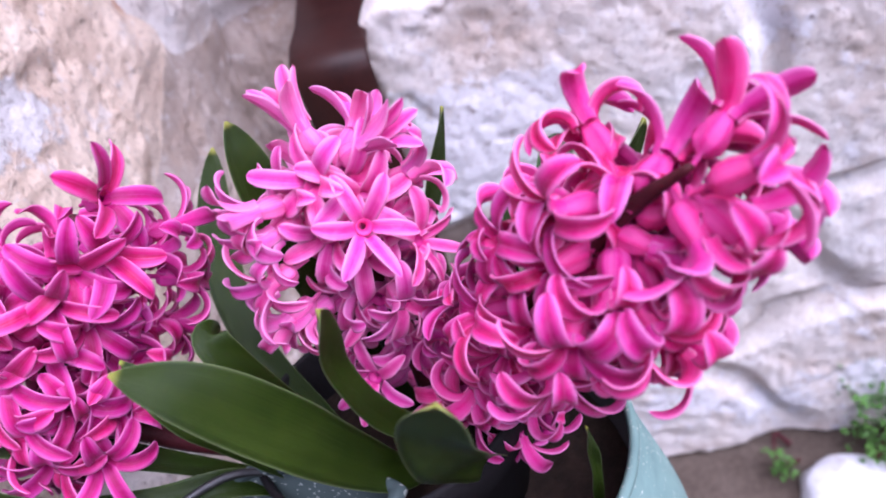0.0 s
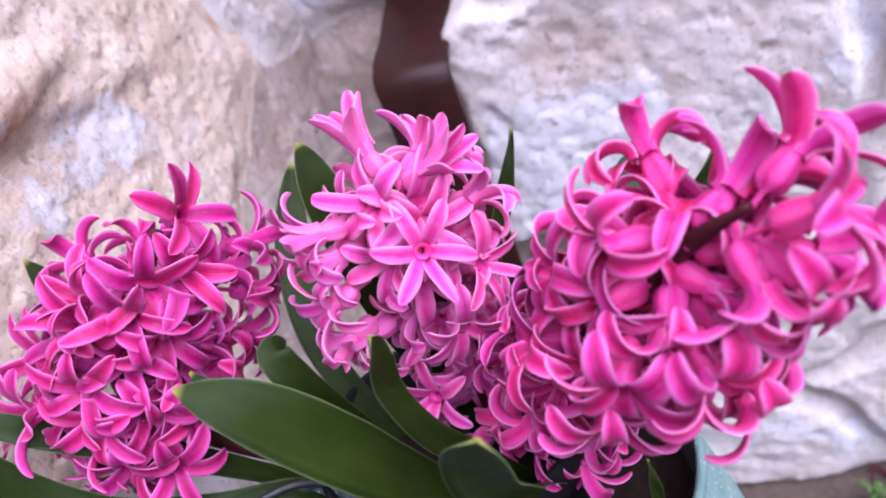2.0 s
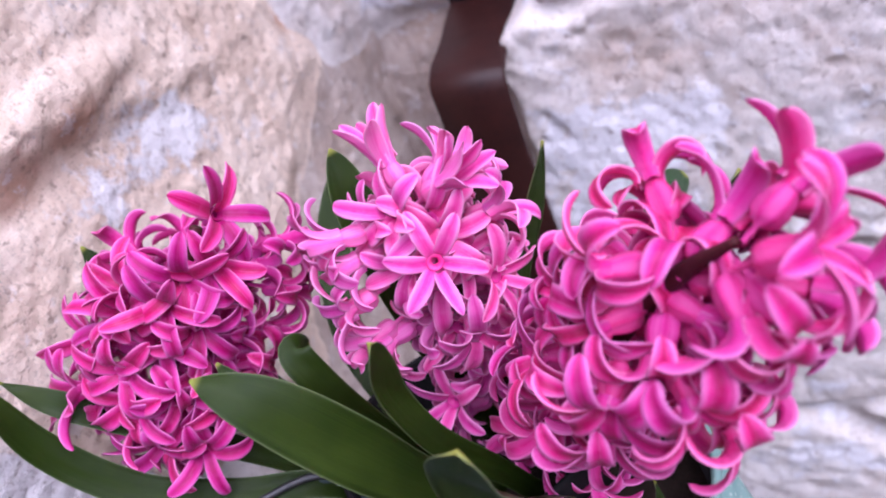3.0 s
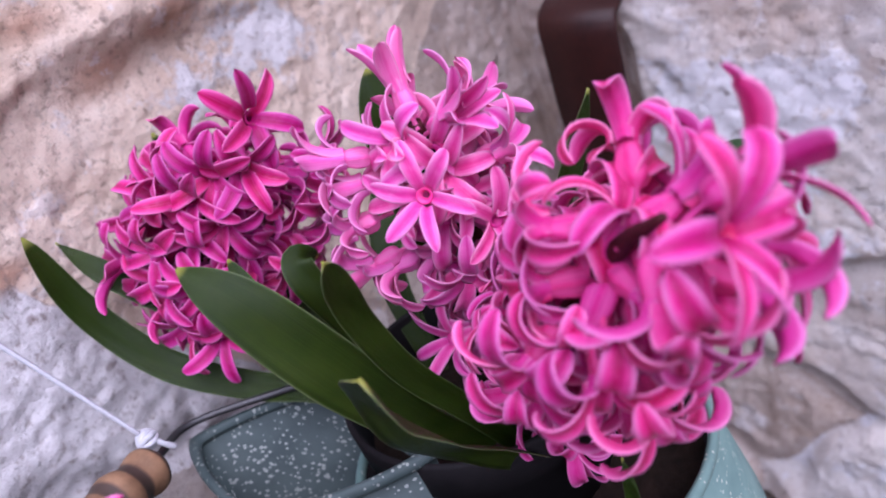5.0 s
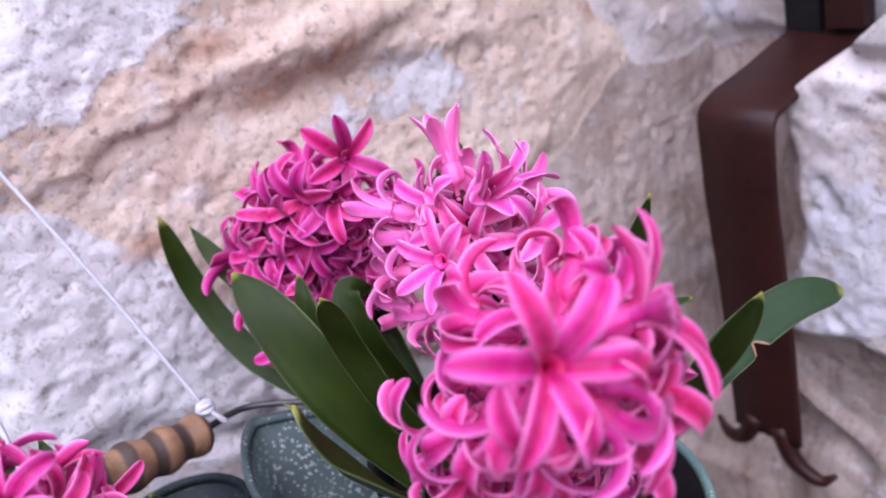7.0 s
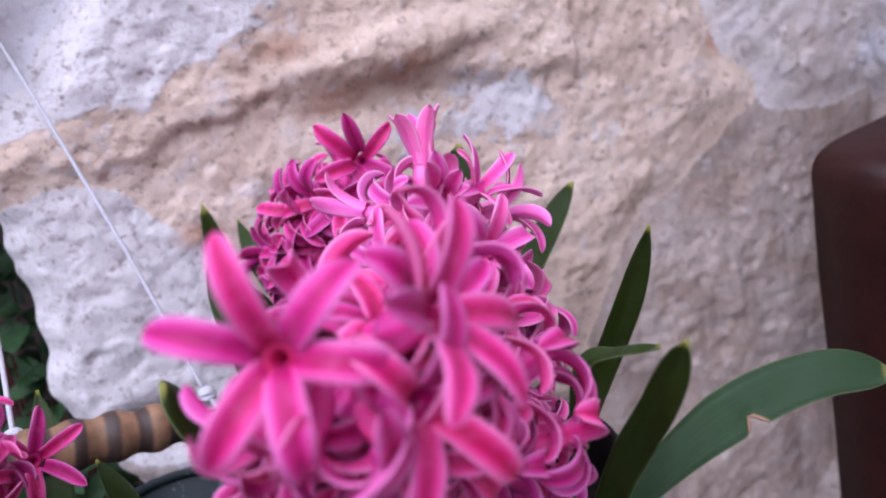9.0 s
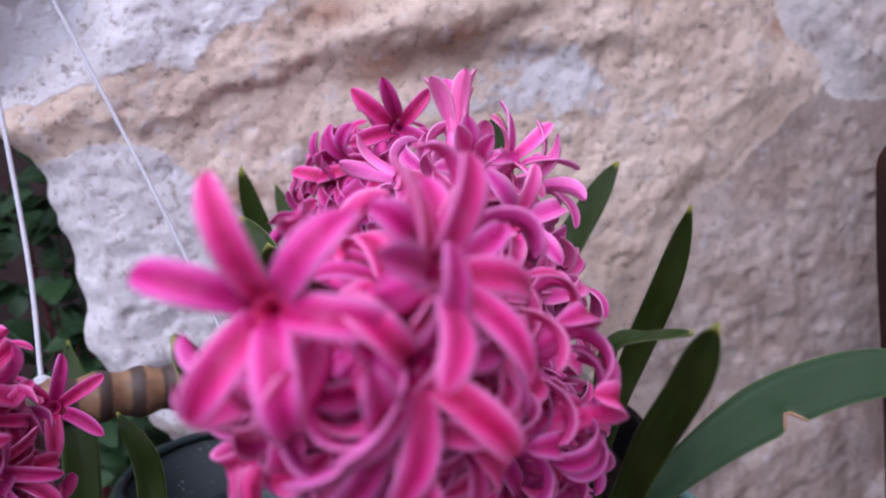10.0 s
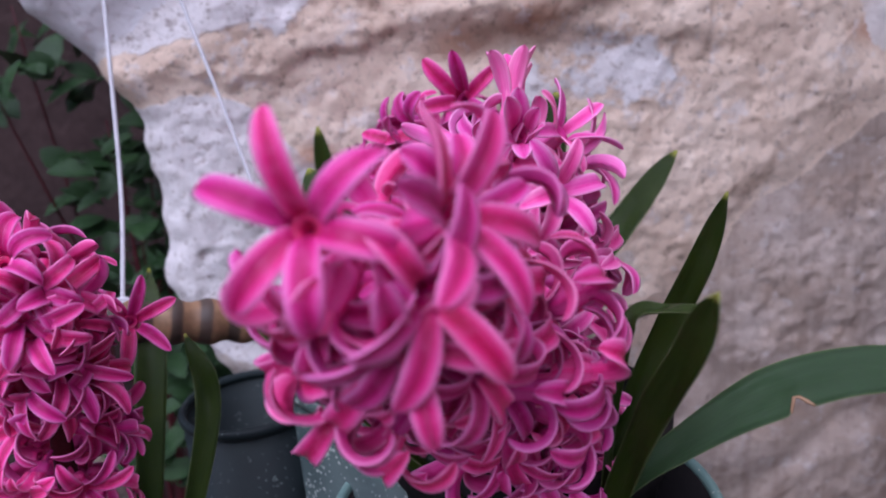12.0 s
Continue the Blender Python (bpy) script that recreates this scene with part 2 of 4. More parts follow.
STRING = plain_material("white_cotton_string", (0.40, 0.39, 0.42), (0.56, 0.55, 0.59), 500, 0.9, 0, 0.8, 0.0006)
WIRE = plain_material("dark_steel_wire", (0.04, 0.04, 0.045), (0.09, 0.085, 0.085), 80, 0.5, 0.7, 0.2, 0.0005)
GROUND = plain_material("brown_earth", (0.055, 0.039, 0.030), (0.13, 0.100, 0.082), 14, 0.95, 0, 0.9, 0.01, 0.15)
# earth brown darkened to stand for the shade behind the shrubs
SHADE_SHEET = plain_material("shade_dark_earth_brown", (0.021, 0.014, 0.015), (0.058, 0.037, 0.036), 12, 0.95, 0, 0.8, 0.01, 0.1)


def enamel(name, base, deep, fleck, fleck_amount):
    m, n, l, b = material(name)
    pos = world_pos(n)
    t = noise_node(n, l, 22, 7, 0.6, pos)
    c = ramp(n, l, t.outputs[0], [(0.3, deep), (0.68, base)]).outputs[0]
    v = n.new("ShaderNodeTexVoronoi")
    v.inputs["Scale"].default_value = 330
    l.new(pos, v.inputs["Vector"])
    d = noise_node(n, l, 60, 4, 0.7, pos)
    sub = n.new("ShaderNodeMath")
    sub.operation = "SUBTRACT"
    l.new(d.outputs[0], sub.inputs[0])
    l.new(v.outputs["Distance"], sub.inputs[1])
    mask = ramp(n, l, sub.outputs[0], [(fleck_amount, (0, 0, 0)), (fleck_amount + 0.05, (0.85, 0.85, 0.85))]).outputs[0]
    c = mix(n, l, mask, c, fleck)
    l.new(c, b.inputs["Base Color"])
    b.inputs["Roughness"].default_value = 0.6
    b.inputs["Specular IOR Level"].default_value = 0.25
    bump(n, l, t.outputs[0], 0.2, 0.002, b)
    return m


GREEN_PAINT = enamel("green_painted_tin", (0.17, 0.26, 0.235), (0.085, 0.14, 0.135), (0.40, 0.42, 0.36), 0.33)
TEAL_INSIDE = enamel("grey_teal_tin_inside", (0.062, 0.083, 0.081), (0.026, 0.040, 0.041), (0.24, 0.26, 0.24), 0.235)
TEAL_PAINT = enamel("dark_teal_tin", (0.008, 0.015, 0.017), (0.004, 0.007, 0.009), (0.09, 0.11, 0.105), 0.33)


def wood_material():
    m, n, l, b = material("scorched_turned_wood")
    oc = n.new("ShaderNodeTexCoord").outputs["Object"]
    w = n.new("ShaderNodeTexWave")
    w.wave_type, w.bands_direction = "BANDS", "X"
    w.inputs["Scale"].default_value, w.inputs["Distortion"].default_value, w.inputs["Detail"].default_value = 21, 1.6, 3
    l.new(oc, w.inputs[0])
    g = noise_node(n, l, 90, 5, 0.6, oc)
    c = ramp(n, l, g.outputs[0], [(0.3, (0.12, 0.062, 0.03)), (0.7, (0.27, 0.15, 0.08))]).outputs[0]
    c = mix(n, l, ramp(n, l, w.outputs[1], [(0.2, (0.92, 0.92, 0.92)), (0.55, (0, 0, 0))]).outputs[0], c, (0.035, 0.022, 0.018))
    l.new(c, b.inputs["Base Color"])
    b.inputs["Roughness"].default_value = 0.6
    bump(n, l, g.outputs[0], 0.4, 0.001, b)
    return m


WOOD = wood_material()
DRY = plain_material("dry_brown_leaf_edge", (0.16, 0.085, 0.05), (0.34, 0.22, 0.14), 300, 0.9, 0, 0.5, 0.0004, 0.1)


# ---- builders ----
def thing(name, place, label, category, group="", kind=""):
    ob = new(name)
    ob.empty_display_size = 0.02
    ob.location = place
    return tagged(ob, label, category, group, kind)


def mesh(name, verts, faces, mat, uvs=None, smooth=True):
    me = bpy.data.meshes.new(name)
    me.from_pydata([tuple(v) for v in verts], [], faces)
    if uvs is not None:
        lay = me.uv_layers.new(name="petal")
        idx = np.empty(len(me.loops), dtype=np.int32)
        me.loops.foreach_get("vertex_index", idx)
        lay.data.foreach_set("uv", np.asarray(uvs, dtype=np.float32)[idx].ravel())
    me.materials.append(mat)
    if smooth:
        me.polygons.foreach_set("use_smooth", np.ones(len(me.polygons), dtype=bool))
    me.update()
    return me


def part(name, me, parent, m=Matrix(), label=""):
    """A mesh as one part of its thing; m in the parent's own space."""
    ob = new(name, me)
    ob.parent = parent
    ob.matrix_basis = m
    if label:
        ob["label"] = label
    return ob


def world_part(name, me, parent, label=""):
    """A part whose mesh is in world coordinates, under a thing that is only shifted."""
    return part(name, me, parent, Matrix.Translation(-Vector(parent.location)), label)


def spline(points, count):
    """A smooth line (Catmull-Rom) through the points."""
    p = [Vector(q) for q in points]
    p = [2 * p[0] - p[1]] + p + [2 * p[-1] - p[-2]]
    out = []
    spans = len(p) - 3
    for i in range(count):
        f = i / (count - 1) * spans
        k = min(int(f), spans - 1)
        t = f - k
        a, b, c, d = p[k:k + 4]
        out.append(0.5 * ((2 * b) + (c - a) * t + (2 * a - 5 * b + 4 * c - d) * t * t + (3 * b - a - 3 * c + d) * t ** 3))
    return out


def tube_mesh(name, points, radii, mat, sides=10, count=None, closed=True):
    """A round rod along the points."""
    line = spline(points, count) if count else [Vector(q) for q in points]
    rs = np.interp(np.linspace(0, 1, len(line)), np.linspace(0, 1, len(radii)), radii)
    verts, faces = [], []
    side = None
    for i, q in enumerate(line):
        tan = (line[min(i + 1, len(line) - 1)] - line[max(i - 1, 0)]).normalized()
        if side is None:
            side = tan.orthogonal().normalized()
        side = (side - tan * side.dot(tan)).normalized()
        up = tan.cross(side)
        for k in range(sides):
            a = 2 * math.pi * k / sides
            verts.append(q + float(rs[i]) * (math.cos(a) * side + math.sin(a) * up))
    for i in range(len(line) - 1):
        for k in range(sides):
            k2 = (k + 1) % sides
            faces.append((i * sides + k, i * sides + k2, (i + 1) * sides + k2, (i + 1) * sides + k))
    if closed:
        faces.append(tuple(range(sides))[::-1])
        faces.append(tuple((len(line) - 1) * sides + k for k in range(sides)))
    return mesh(name, verts, faces, mat)


def lathe_mesh(name, profile, mat, sides=48, cap=True):
    """A body turned round z from (radius, height) pairs."""
    verts, faces = [], []
    for r, z in profile:
        for k in range(sides):
            a = 2 * math.pi * k / sides
            verts.append((r * math.cos(a), r * math.sin(a), z))
    for i in range(len(profile) - 1):
        for k in range(sides):
            k2 = (k + 1) % sides
            faces.append((i * sides + k, i * sides + k2, (i + 1) * sides + k2, (i + 1) * sides + k))
    if cap and profile[0][0] > 1e-5:
        faces.append(tuple(range(sides))[::-1])
    return mesh(name, verts, faces, mat)


def lattice(x, y, seed):
    """Smooth value noise in -1..1 on arrays."""
    xi, yi = np.floor(x), np.floor(y)
    fx, fy = x - xi, y - yi
    fx, fy = fx * fx * (3 - 2 * fx), fy * fy * (3 - 2 * fy)

    def h(a, b):
        s = np.sin(a * 127.1 + b * 311.7 + seed * 74.7) * 43758.5453
        return (s - np.floor(s)) * 2 - 1
    return (h(xi, yi) * (1 - fx) + h(xi + 1, yi) * fx) * (1 - fy) + (h(xi, yi + 1) * (1 - fx) + h(xi + 1, yi + 1) * fx) * fy


def fbm(x, y, scale, octaves, seed, gain=0.5):
    out, amp = 0, 1.0
    for k in range(octaves):
        out = out + amp * lattice(x * scale * 2 ** k + 3.7 * k, y * scale * 2 ** k - 1.3 * k, seed + k)
        amp *= gain
    return out


def stone_wall(wall, seeds, u_range, v_range, step, place, rough=0.0018, seed=1, joint=0.018, feature=None, sink=0.008):
    """Stones as parts of the wall: cells round the seeds (u, v, width, height, proud, material), dressed rough, with sunk joints.
    place(u, v, out) gives the points, out being the metres in front of the wall's face."""
    us = np.arange(u_range[0], u_range[1] + step / 2, step)
    vs = np.arange(v_range[0], v_range[1] + step / 2, step)
    U, V = np.meshgrid(us, vs)
    wu = U + 0.022 * fbm(U, V, 9, 3, seed + 5)
    wv = V + 0.022 * fbm(U, V, 9, 3, seed + 9)
    d = np.stack([np.hypot((wu - s[0]) / s[2], (wv - s[1]) / s[3]) for s in seeds])
    order = np.sort(d, axis=0)
    lab = np.argmin(d, axis=0)
    size = np.array([min(s[2], s[3]) for s in seeds])[lab]
    gap = (order[1] - order[0]) * size * 0.5
    t = np.clip(gap / joint, 0, 1)
    t = t * t * (3 - 2 * t)
    proud = np.array([s[4] for s in seeds])[lab]
    tilt = fbm(U, V, 6, 2, seed + 20) * 0.0035
    out = -sink + t * (sink + proud + tilt) + (rough * fbm(U, V, 24, 4, seed + 30, 0.5) + 0.0010 * fbm(U, V, 110, 3, seed + 50, 0.6) - 0.003 * np.clip(fbm(U, V, 60, 3, seed + 60) - 0.55, 0, 1)) * (0.35 + 0.65 * t)
    if feature is not None:
        out = out + feature(U, V) * t
    pts = place(U, V, out).reshape(-1, 3)
    rows, cols = U.shape
    i, j = np.meshgrid(np.arange(rows - 1), np.arange(cols - 1), indexing="ij")
    a = (i * cols + j).ravel()
    quads = np.stack([a, a + 1, a + cols + 1, a + cols], axis=1)
    cell = lab[:-1, :-1].ravel()
    for k, s in enumerate(seeds):
        q = quads[cell == k]
        if not len(q):
            continue
        used, inv = np.unique(q.ravel(), return_inverse=True)
        me = mesh("stone", pts[used].tolist(), [tuple(x) for x in inv.reshape(-1, 4).tolist()], s[5])
        part("stone", me, wall)


# ---- large structure ----
ground_pts = np.arange(-6, 6.01, 0.25)
GX, GY = np.meshgrid(ground_pts, ground_pts)
GZ = 0.004 * fbm(GX, GY, 3, 3, 3) - 0.004
rows_, cols_ = GX.shape
gq = [(i * cols_ + j, i * cols_ + j + 1, (i + 1) * cols_ + j + 1, (i + 1) * cols_ + j) for i in range(rows_ - 1) for j in range(cols_ - 1)]
ground = new("ground", mesh("ground", np.stack([GX * 20, GY * 20, GZ], -1).reshape(-1, 3).tolist(), gq, GROUND))
tagged(ground, "bare brown earth at the foot of the stone wall", "ground", kind="structure")


def block_mesh(name, lo, hi, mat):
    x0, y0, z0 = lo
    x1, y1, z1 = hi
    v = [(x0, y0, z0), (x1, y0, z0), (x1, y1, z0), (x0, y1, z0), (x0, y0, z1), (x1, y0, z1), (x1, y1, z1), (x0, y1, z1)]
    f = [(0, 3, 2, 1), (4, 5, 6, 7), (0, 1, 5, 4), (1, 2, 6, 5), (2, 3, 7, 6), (3, 0, 4, 7)]
    return mesh(name, v, f, mat, smooth=False)


WALL_Y, WALL_X = 0.222, 0.346
wall_back = new("wall_north", block_mesh("wall_north", (-0.10, WALL_Y + 0.016, 0), (1.2, WALL_Y + 0.45, 2.4), MORTAR))
tagged(wall_back, "rough limestone wall with traces of limewash and lime mortar", "wall", kind="structure")
wall_side = new("wall_east", block_mesh("wall_east", (WALL_X + 0.135, -1.6, 0), (WALL_X + 0.45, WALL_Y + 0.014, 2.4), MORTAR))
tagged(wall_side, "pale rough stone wall meeting the other in a corner", "wall", kind="structure")


def ledge(U, V):
    """The broken layer that crosses the big stone, and the flaked lens above it."""
    line = 0.622 + 0.007 * fbm(U, V, 34, 3, 12) + 0.010 * np.sin(U * 22 + 1.0) - 0.03 * np.clip(-U, 0, 1) + 0.02 * np.clip(U - 0.05, 0, 1)
    step = 0.0055 / (1 + np.exp(-(V - line) / 0.0022))
    lens = 0.008 * np.exp(-(((U - 0.075 - (V - 0.64) * 1.2) / 0.055) ** 2 + ((V - 0.643) / 0.016) ** 2) ** 2)
    dent = -0.006 * np.exp(-(((U - 0.06) / 0.07) ** 2 + ((V - 0.612) / 0.012) ** 2))
    low = 0.012 / (1 + np.exp((V - 0.44 - 0.02 * np.sin(U * 40)) / 0.004)) * (U < -0.02)
    return step * (U < 0.2) + lens + dent - low


def on_back(U, V, out):
    edge = np.interp(V, [0.0, 0.36, 0.42, 0.48, 0.55, 0.60, 0.63, 0.66, 0.8, 1.0], [-0.14, -0.13, -0.145, -0.166, -0.168, -0.176, -0.197, -0.226, -0.25, -0.25])
    edge = edge + 0.008 * fbm(U * 0, V, 25, 3, 77)
    turn = np.clip((edge + 0.022 - U) / 0.05, 0, 4)
    return np.stack([np.maximum(U, edge + 0.3 * (U - edge)), WALL_Y - out + 0.10 * turn ** 2, V], -1)


def on_side(U, V, out):
    # the deep gap between two stones, into which the bracket's arm runs
    lip = np.interp(V, [0.0, 0.3, 0.5, 0.533, 0.55, 0.567, 0.62, 0.72], [0.11, 0.10, 0.088, 0.077, 0.048, 0.024, -0.03, -0.05])
    gap = np.clip((U - lip - 0.004 * np.sin(V * 70)) / 0.022, 0, 1) * np.clip((V - 0.20) / 0.10, 0, 1)
    gap = gap * gap * (3 - 2 * gap)
    return np.stack([WALL_X - out + 0.105 * gap, U, V], -1)


# the grey stones towards the right carry the corner's shade in their colour
BACK_STONES = [
    (0.09, 0.575, 0.30, 0.19, 0.004, STONE_BEIGE), (-0.20, 0.70, 0.12, 0.09, 0.010, STONE_LIME),
    (0.40, 0.655, 0.15, 0.16, 0.004, STONE_WHITE), (0.23, 0.33, 0.10, 0.06, 0.000, STONE_GREY_SHADE), (0.37, 0.45, 0.205, 0.160, -0.004, STONE_GREY_SHADE),
    (0.03, 0.36, 0.10, 0.06, 0.008, STONE_WHITE), (-0.13, 0.36, 0.10, 0.06, 0.008, STONE_WHITE), (0.15, 0.27, 0.12, 0.07, 0.006, STONE_GREY_SHADE),
    (-0.06, 0.25, 0.11, 0.06, 0.008, STONE_GREY_SHADE), (0.32, 0.26, 0.09, 0.08, 0.000, STONE_GREY_SHADE), (0.05, 0.10, 0.14, 0.08, 0.010, STONE_WHITE),
    (-0.15, 0.12, 0.10, 0.08, 0.006, STONE_BEIGE), (0.27, 0.09, 0.12, 0.08, 0.004, STONE_GREY_SHADE), (0.02, 0.84, 0.16, 0.09, 0.008, STONE_WHITE), (0.26, 0.87, 0.14, 0.09, 0.006, STONE_BEIGE), (-0.17, 0.86, 0.1, 0.07, 0.0, STONE_GREY_SHADE),
]
# grey seeds low down and by the gap paint the shadowed part darker
SIDE_STONES = [
    (-0.07, 0.43, 0.19, 0.14, 0.008, STONE_WHITE), (0.04, 0.29, 0.10, 0.06, -0.014, STONE_GREY_SHADE), (0.145, 0.44, 0.07, 0.12, -0.004, STONE_GREY_SHADE), (0.15, 0.60, 0.09, 0.08, 0.0, STONE_WHITE), (-0.31, 0.43, 0.14, 0.15, 0.006, STONE_WHITE),
    (0.11, 0.24, 0.10, 0.085, -0.020, STONE_GREY_SHADE), (-0.13, 0.22, 0.15, 0.09, 0.004, STONE_WHITE), (-0.33, 0.26, 0.12, 0.08, 0.004, STONE_WHITE),
    (0.13, 0.10, 0.09, 0.08, 0.006, STONE_GREY_SHADE), (0.03, 0.14, 0.09, 0.07, 0.000, STONE_GREY_SHADE), (-0.10, 0.05, 0.12, 0.07, 0.008, STONE_WHITE), (-0.27, 0.08, 0.13, 0.09, 0.006, STONE_WHITE),
    (0.00, 0.68, 0.17, 0.11, 0.006, STONE_WHITE), (-0.26, 0.68, 0.14, 0.10, 0.006, STONE_BEIGE), (-0.54, 0.55, 0.13, 0.14, 0.006, STONE_BEIGE),
    (-0.55, 0.28, 0.14, 0.12, 0.006, STONE_WHITE), (-0.58, 0.08, 0.12, 0.08, 0.004, STONE_GREY_SHADE), (0.10, 0.87, 0.12, 0.09, 0.006, STONE_BEIGE), (-0.14, 0.88, 0.14, 0.09, 0.008, STONE_WHITE), (-0.42, 0.86, 0.16, 0.11, 0.004, STONE_WHITE),
]


# ---- iron bracket on the side wall ----
def strap_mesh(name, line, width_dir, width, thick, mat):
    """A flat bar bent along the line; width_dir is across it."""
    pts = [Vector(p) for p in line]
    w = Vector(width_dir).normalized()
    verts, faces = [], []
    for i, p in enumerate(pts):
        tan = (pts[min(i + 1, len(pts) - 1)] - pts[max(i - 1, 0)]).normalized()
        ww = (w - tan * w.dot(tan)).normalized()
        nn = tan.cross(ww)
        b = thick * 0.3
        for a, c in ((-width / 2 + b, -thick / 2), (width / 2 - b, -thick / 2), (width / 2, -thick / 2 + b), (width / 2, thick / 2 - b),
                     (width / 2 - b, thick / 2), (-width / 2 + b, thick / 2), (-width / 2, thick / 2 - b), (-width / 2, -thick / 2 + b)):
            verts.append(p + ww * a + nn * c)
    for i in range(len(pts) - 1):
        for k in range(8):
            k2 = (k + 1) % 8
            faces.append((i * 8 + k, i * 8 + k2, i * 8 + 8 + k2, i * 8 + 8 + k))
    faces += [tuple(range(8))[::-1], tuple((len(pts) - 1) * 8 + k for k in range(8))]
    return mesh(name, verts, faces, mat)


bracket = thing("wall_bracket", (0.30, 0.088, 0.25), "rusty brown flat iron bracket with curled ends, on stone", "bracket")
ACROSS = (0.02, -0.99, -0.13)
arm = [(0.455, 0.108, 0.552), (0.40, 0.102, 0.545), (0.36, 0.096, 0.5395), (0.326, 0.0942, 0.5347)]
bend = [(0.3135, 0.0923, 0.5322), (0.3070, 0.0919, 0.5300), (0.3023, 0.0914, 0.5258), (0.2999, 0.0910, 0.5200), (0.2990, 0.0908, 0.5120)]
drop = [(0.2990, 0.0910, 0.490), (0.300, 0.0915, 0.46), (0.303, 0.090, 0.38), (0.306, 0.091, 0.30), (0.307, 0.0915, 0.262)]
world_part("bar", strap_mesh("bar", spline(arm + bend + drop, 56), ACROSS, 0.058, 0.006, IRON), bracket)
for sgn in (-1, 1):
    c = Vector((0.307, 0.0915, 0.262))
    w = Vector(ACROSS).normalized() * sgn
    pts = [c + w * 0.010 + Vector((0, 0, 0.012)), c + w * 0.022 + Vector((0.0, 0, -0.014)), c + w * 0.040 + Vector((0.003, 0, -0.024)), c + w * 0.052 + Vector((0.006, 0, -0.014))]
    world_part("curl", tube_mesh("curl", pts, [0.008, 0.007, 0.005, 0.002], IRON, 8, 14), bracket)
world_part("upright", block_mesh("upright", (0.424, 0.070, 0.556), (0.438, 0.099, 0.70), IRON), bracket)
# flat black piece beside the upright, filling the dark spot in the gap
world_part("plate", block_mesh("plate", (0.428, 0.106, 0.552), (0.440, 0.134, 0.605), PLASTIC), bracket, "small flat black piece in the gap")


# ---- planters ----
def squeezed(me, power):
    """Turns the round plan into a diamond with blunt corners; power 2 is round."""
    for v in me.vertices:
        r = math.hypot(v.co.x, v.co.y)
        if r > 1e-6:
            k = (abs(v.co.x / r) ** power + abs(v.co.y / r) ** power) ** (-1 / power)
            v.co.x, v.co.y = v.co.x * k, v.co.y * k
    return me


def bucket(name, place, r, rim, taper, mat, label, lid=0.2, oval=1.0, turn=0.0, power=2.0, flare=0.0):
    """A tapered tin bucket with a rolled rim, open above; lid is the height of its inner floor."""
    t = thing(name, place, label, "planter")
    shape = Matrix.Rotation(radians(turn), 4, "Z") @ Matrix.Diagonal((1, oval, 1, 1))
    prof = [(r * taper, 0.0), (r * taper + 0.001, 0.004), (r - 0.001, rim - 0.006)]
    if flare:
        prof = [(r + flare - 0.002, 0.0), (r + flare, 0.004), (r + flare, rim - 0.078), (r + flare * 0.92, rim - 0.070), (r - 0.001, rim - 0.006)]
    part("body", squeezed(lathe_mesh("body", prof + [(r - 0.003, rim - 0.006), (r * taper + (r - r * taper) * lid / rim - 0.003, lid), (0.0, lid)], mat, 64), power), t, shape)
    ring = [(r - 0.0015 + 0.0024 * math.cos(a), rim - 0.003 + 0.0032 * math.sin(a)) for a in np.linspace(-math.pi, math.pi, 13)]
    part("rim", squeezed(lathe_mesh("rim", ring, mat, 64, cap=False), power), t, shape)
    return t


RIM = 0.43
can = bucket("tin_planter", (0.022, 0.012, 0), 0.084, RIM, 0.92, GREEN_PAINT, "old green painted tin planter with chipped speckled paint", 0.36, flare=0.017)
part("liner", lathe_mesh("liner", [(0.0, 0.362), (0.0785, 0.362), (0.0806, RIM - 0.004), (0.0796, RIM - 0.003), (0.077, 0.366), (0.0, 0.366)], PLASTIC, 56), can, Matrix(), "black plastic liner")
can2 = bucket("tin_bucket", (-0.041, 0.084, 0), 0.040, 0.466, 0.9, TEAL_INSIDE, "empty dark teal speckled tin bucket with a bail", 0.2, 1.66, 14, 1.3)
part("inside", squeezed(lathe_mesh("inside", [(0.034, 0.22), (0.0375, 0.4645), (0.0371, 0.4645), (0.0334, 0.22)], TEAL_INSIDE, 64, cap=False), 1.3), can2, Matrix.Rotation(radians(14), 4, "Z") @ Matrix.Diagonal((1, 1.66, 1, 1)), "grey teal speckled inside")
can3 = bucket("dark_planter", (-0.175, 0.02, 0), 0.05, 0.40, 0.85, TEAL_PAINT, "dark teal tin planter beside the bucket", 0.35)
can4 = bucket("round_tin", (-0.112, 0.152, 0), 0.042, 0.428, 0.85, TEAL_PAINT, "round dark teal tin standing open behind the bucket", 0.25)
pot = thing("nursery_pot", (0.030, 0.036, 0.366), "black plastic nursery pot set into the green tin planter", "flower pot")
RP, POT_TOP = 0.064, 0.096
part("wall", lathe_mesh("wall", [(RP * 0.74, 0.0), (RP * 0.95, POT_TOP - 0.022), (RP, POT_TOP - 0.02), (RP + 0.001, POT_TOP - 0.002), (RP - 0.001, POT_TOP), (RP - 0.0025, POT_TOP - 0.002), (RP - 0.004, POT_TOP - 0.02), (RP * 0.71, 0.004), (0, 0.004)], PLASTIC, 56), pot)
soil_n = 24
sv, sf = [(0, 0, 0)], []
for i in range(1, 9):
    for k in range(soil_n):
        a, r = 2 * math.pi * k / soil_n, (RP - 0.005) * i / 8
        sv.append((r * math.cos(a), r * math.sin(a), 0.006 * noise.noise(Vector((r * 60 * math.cos(a), r * 60 * math.sin(a), 1)))))
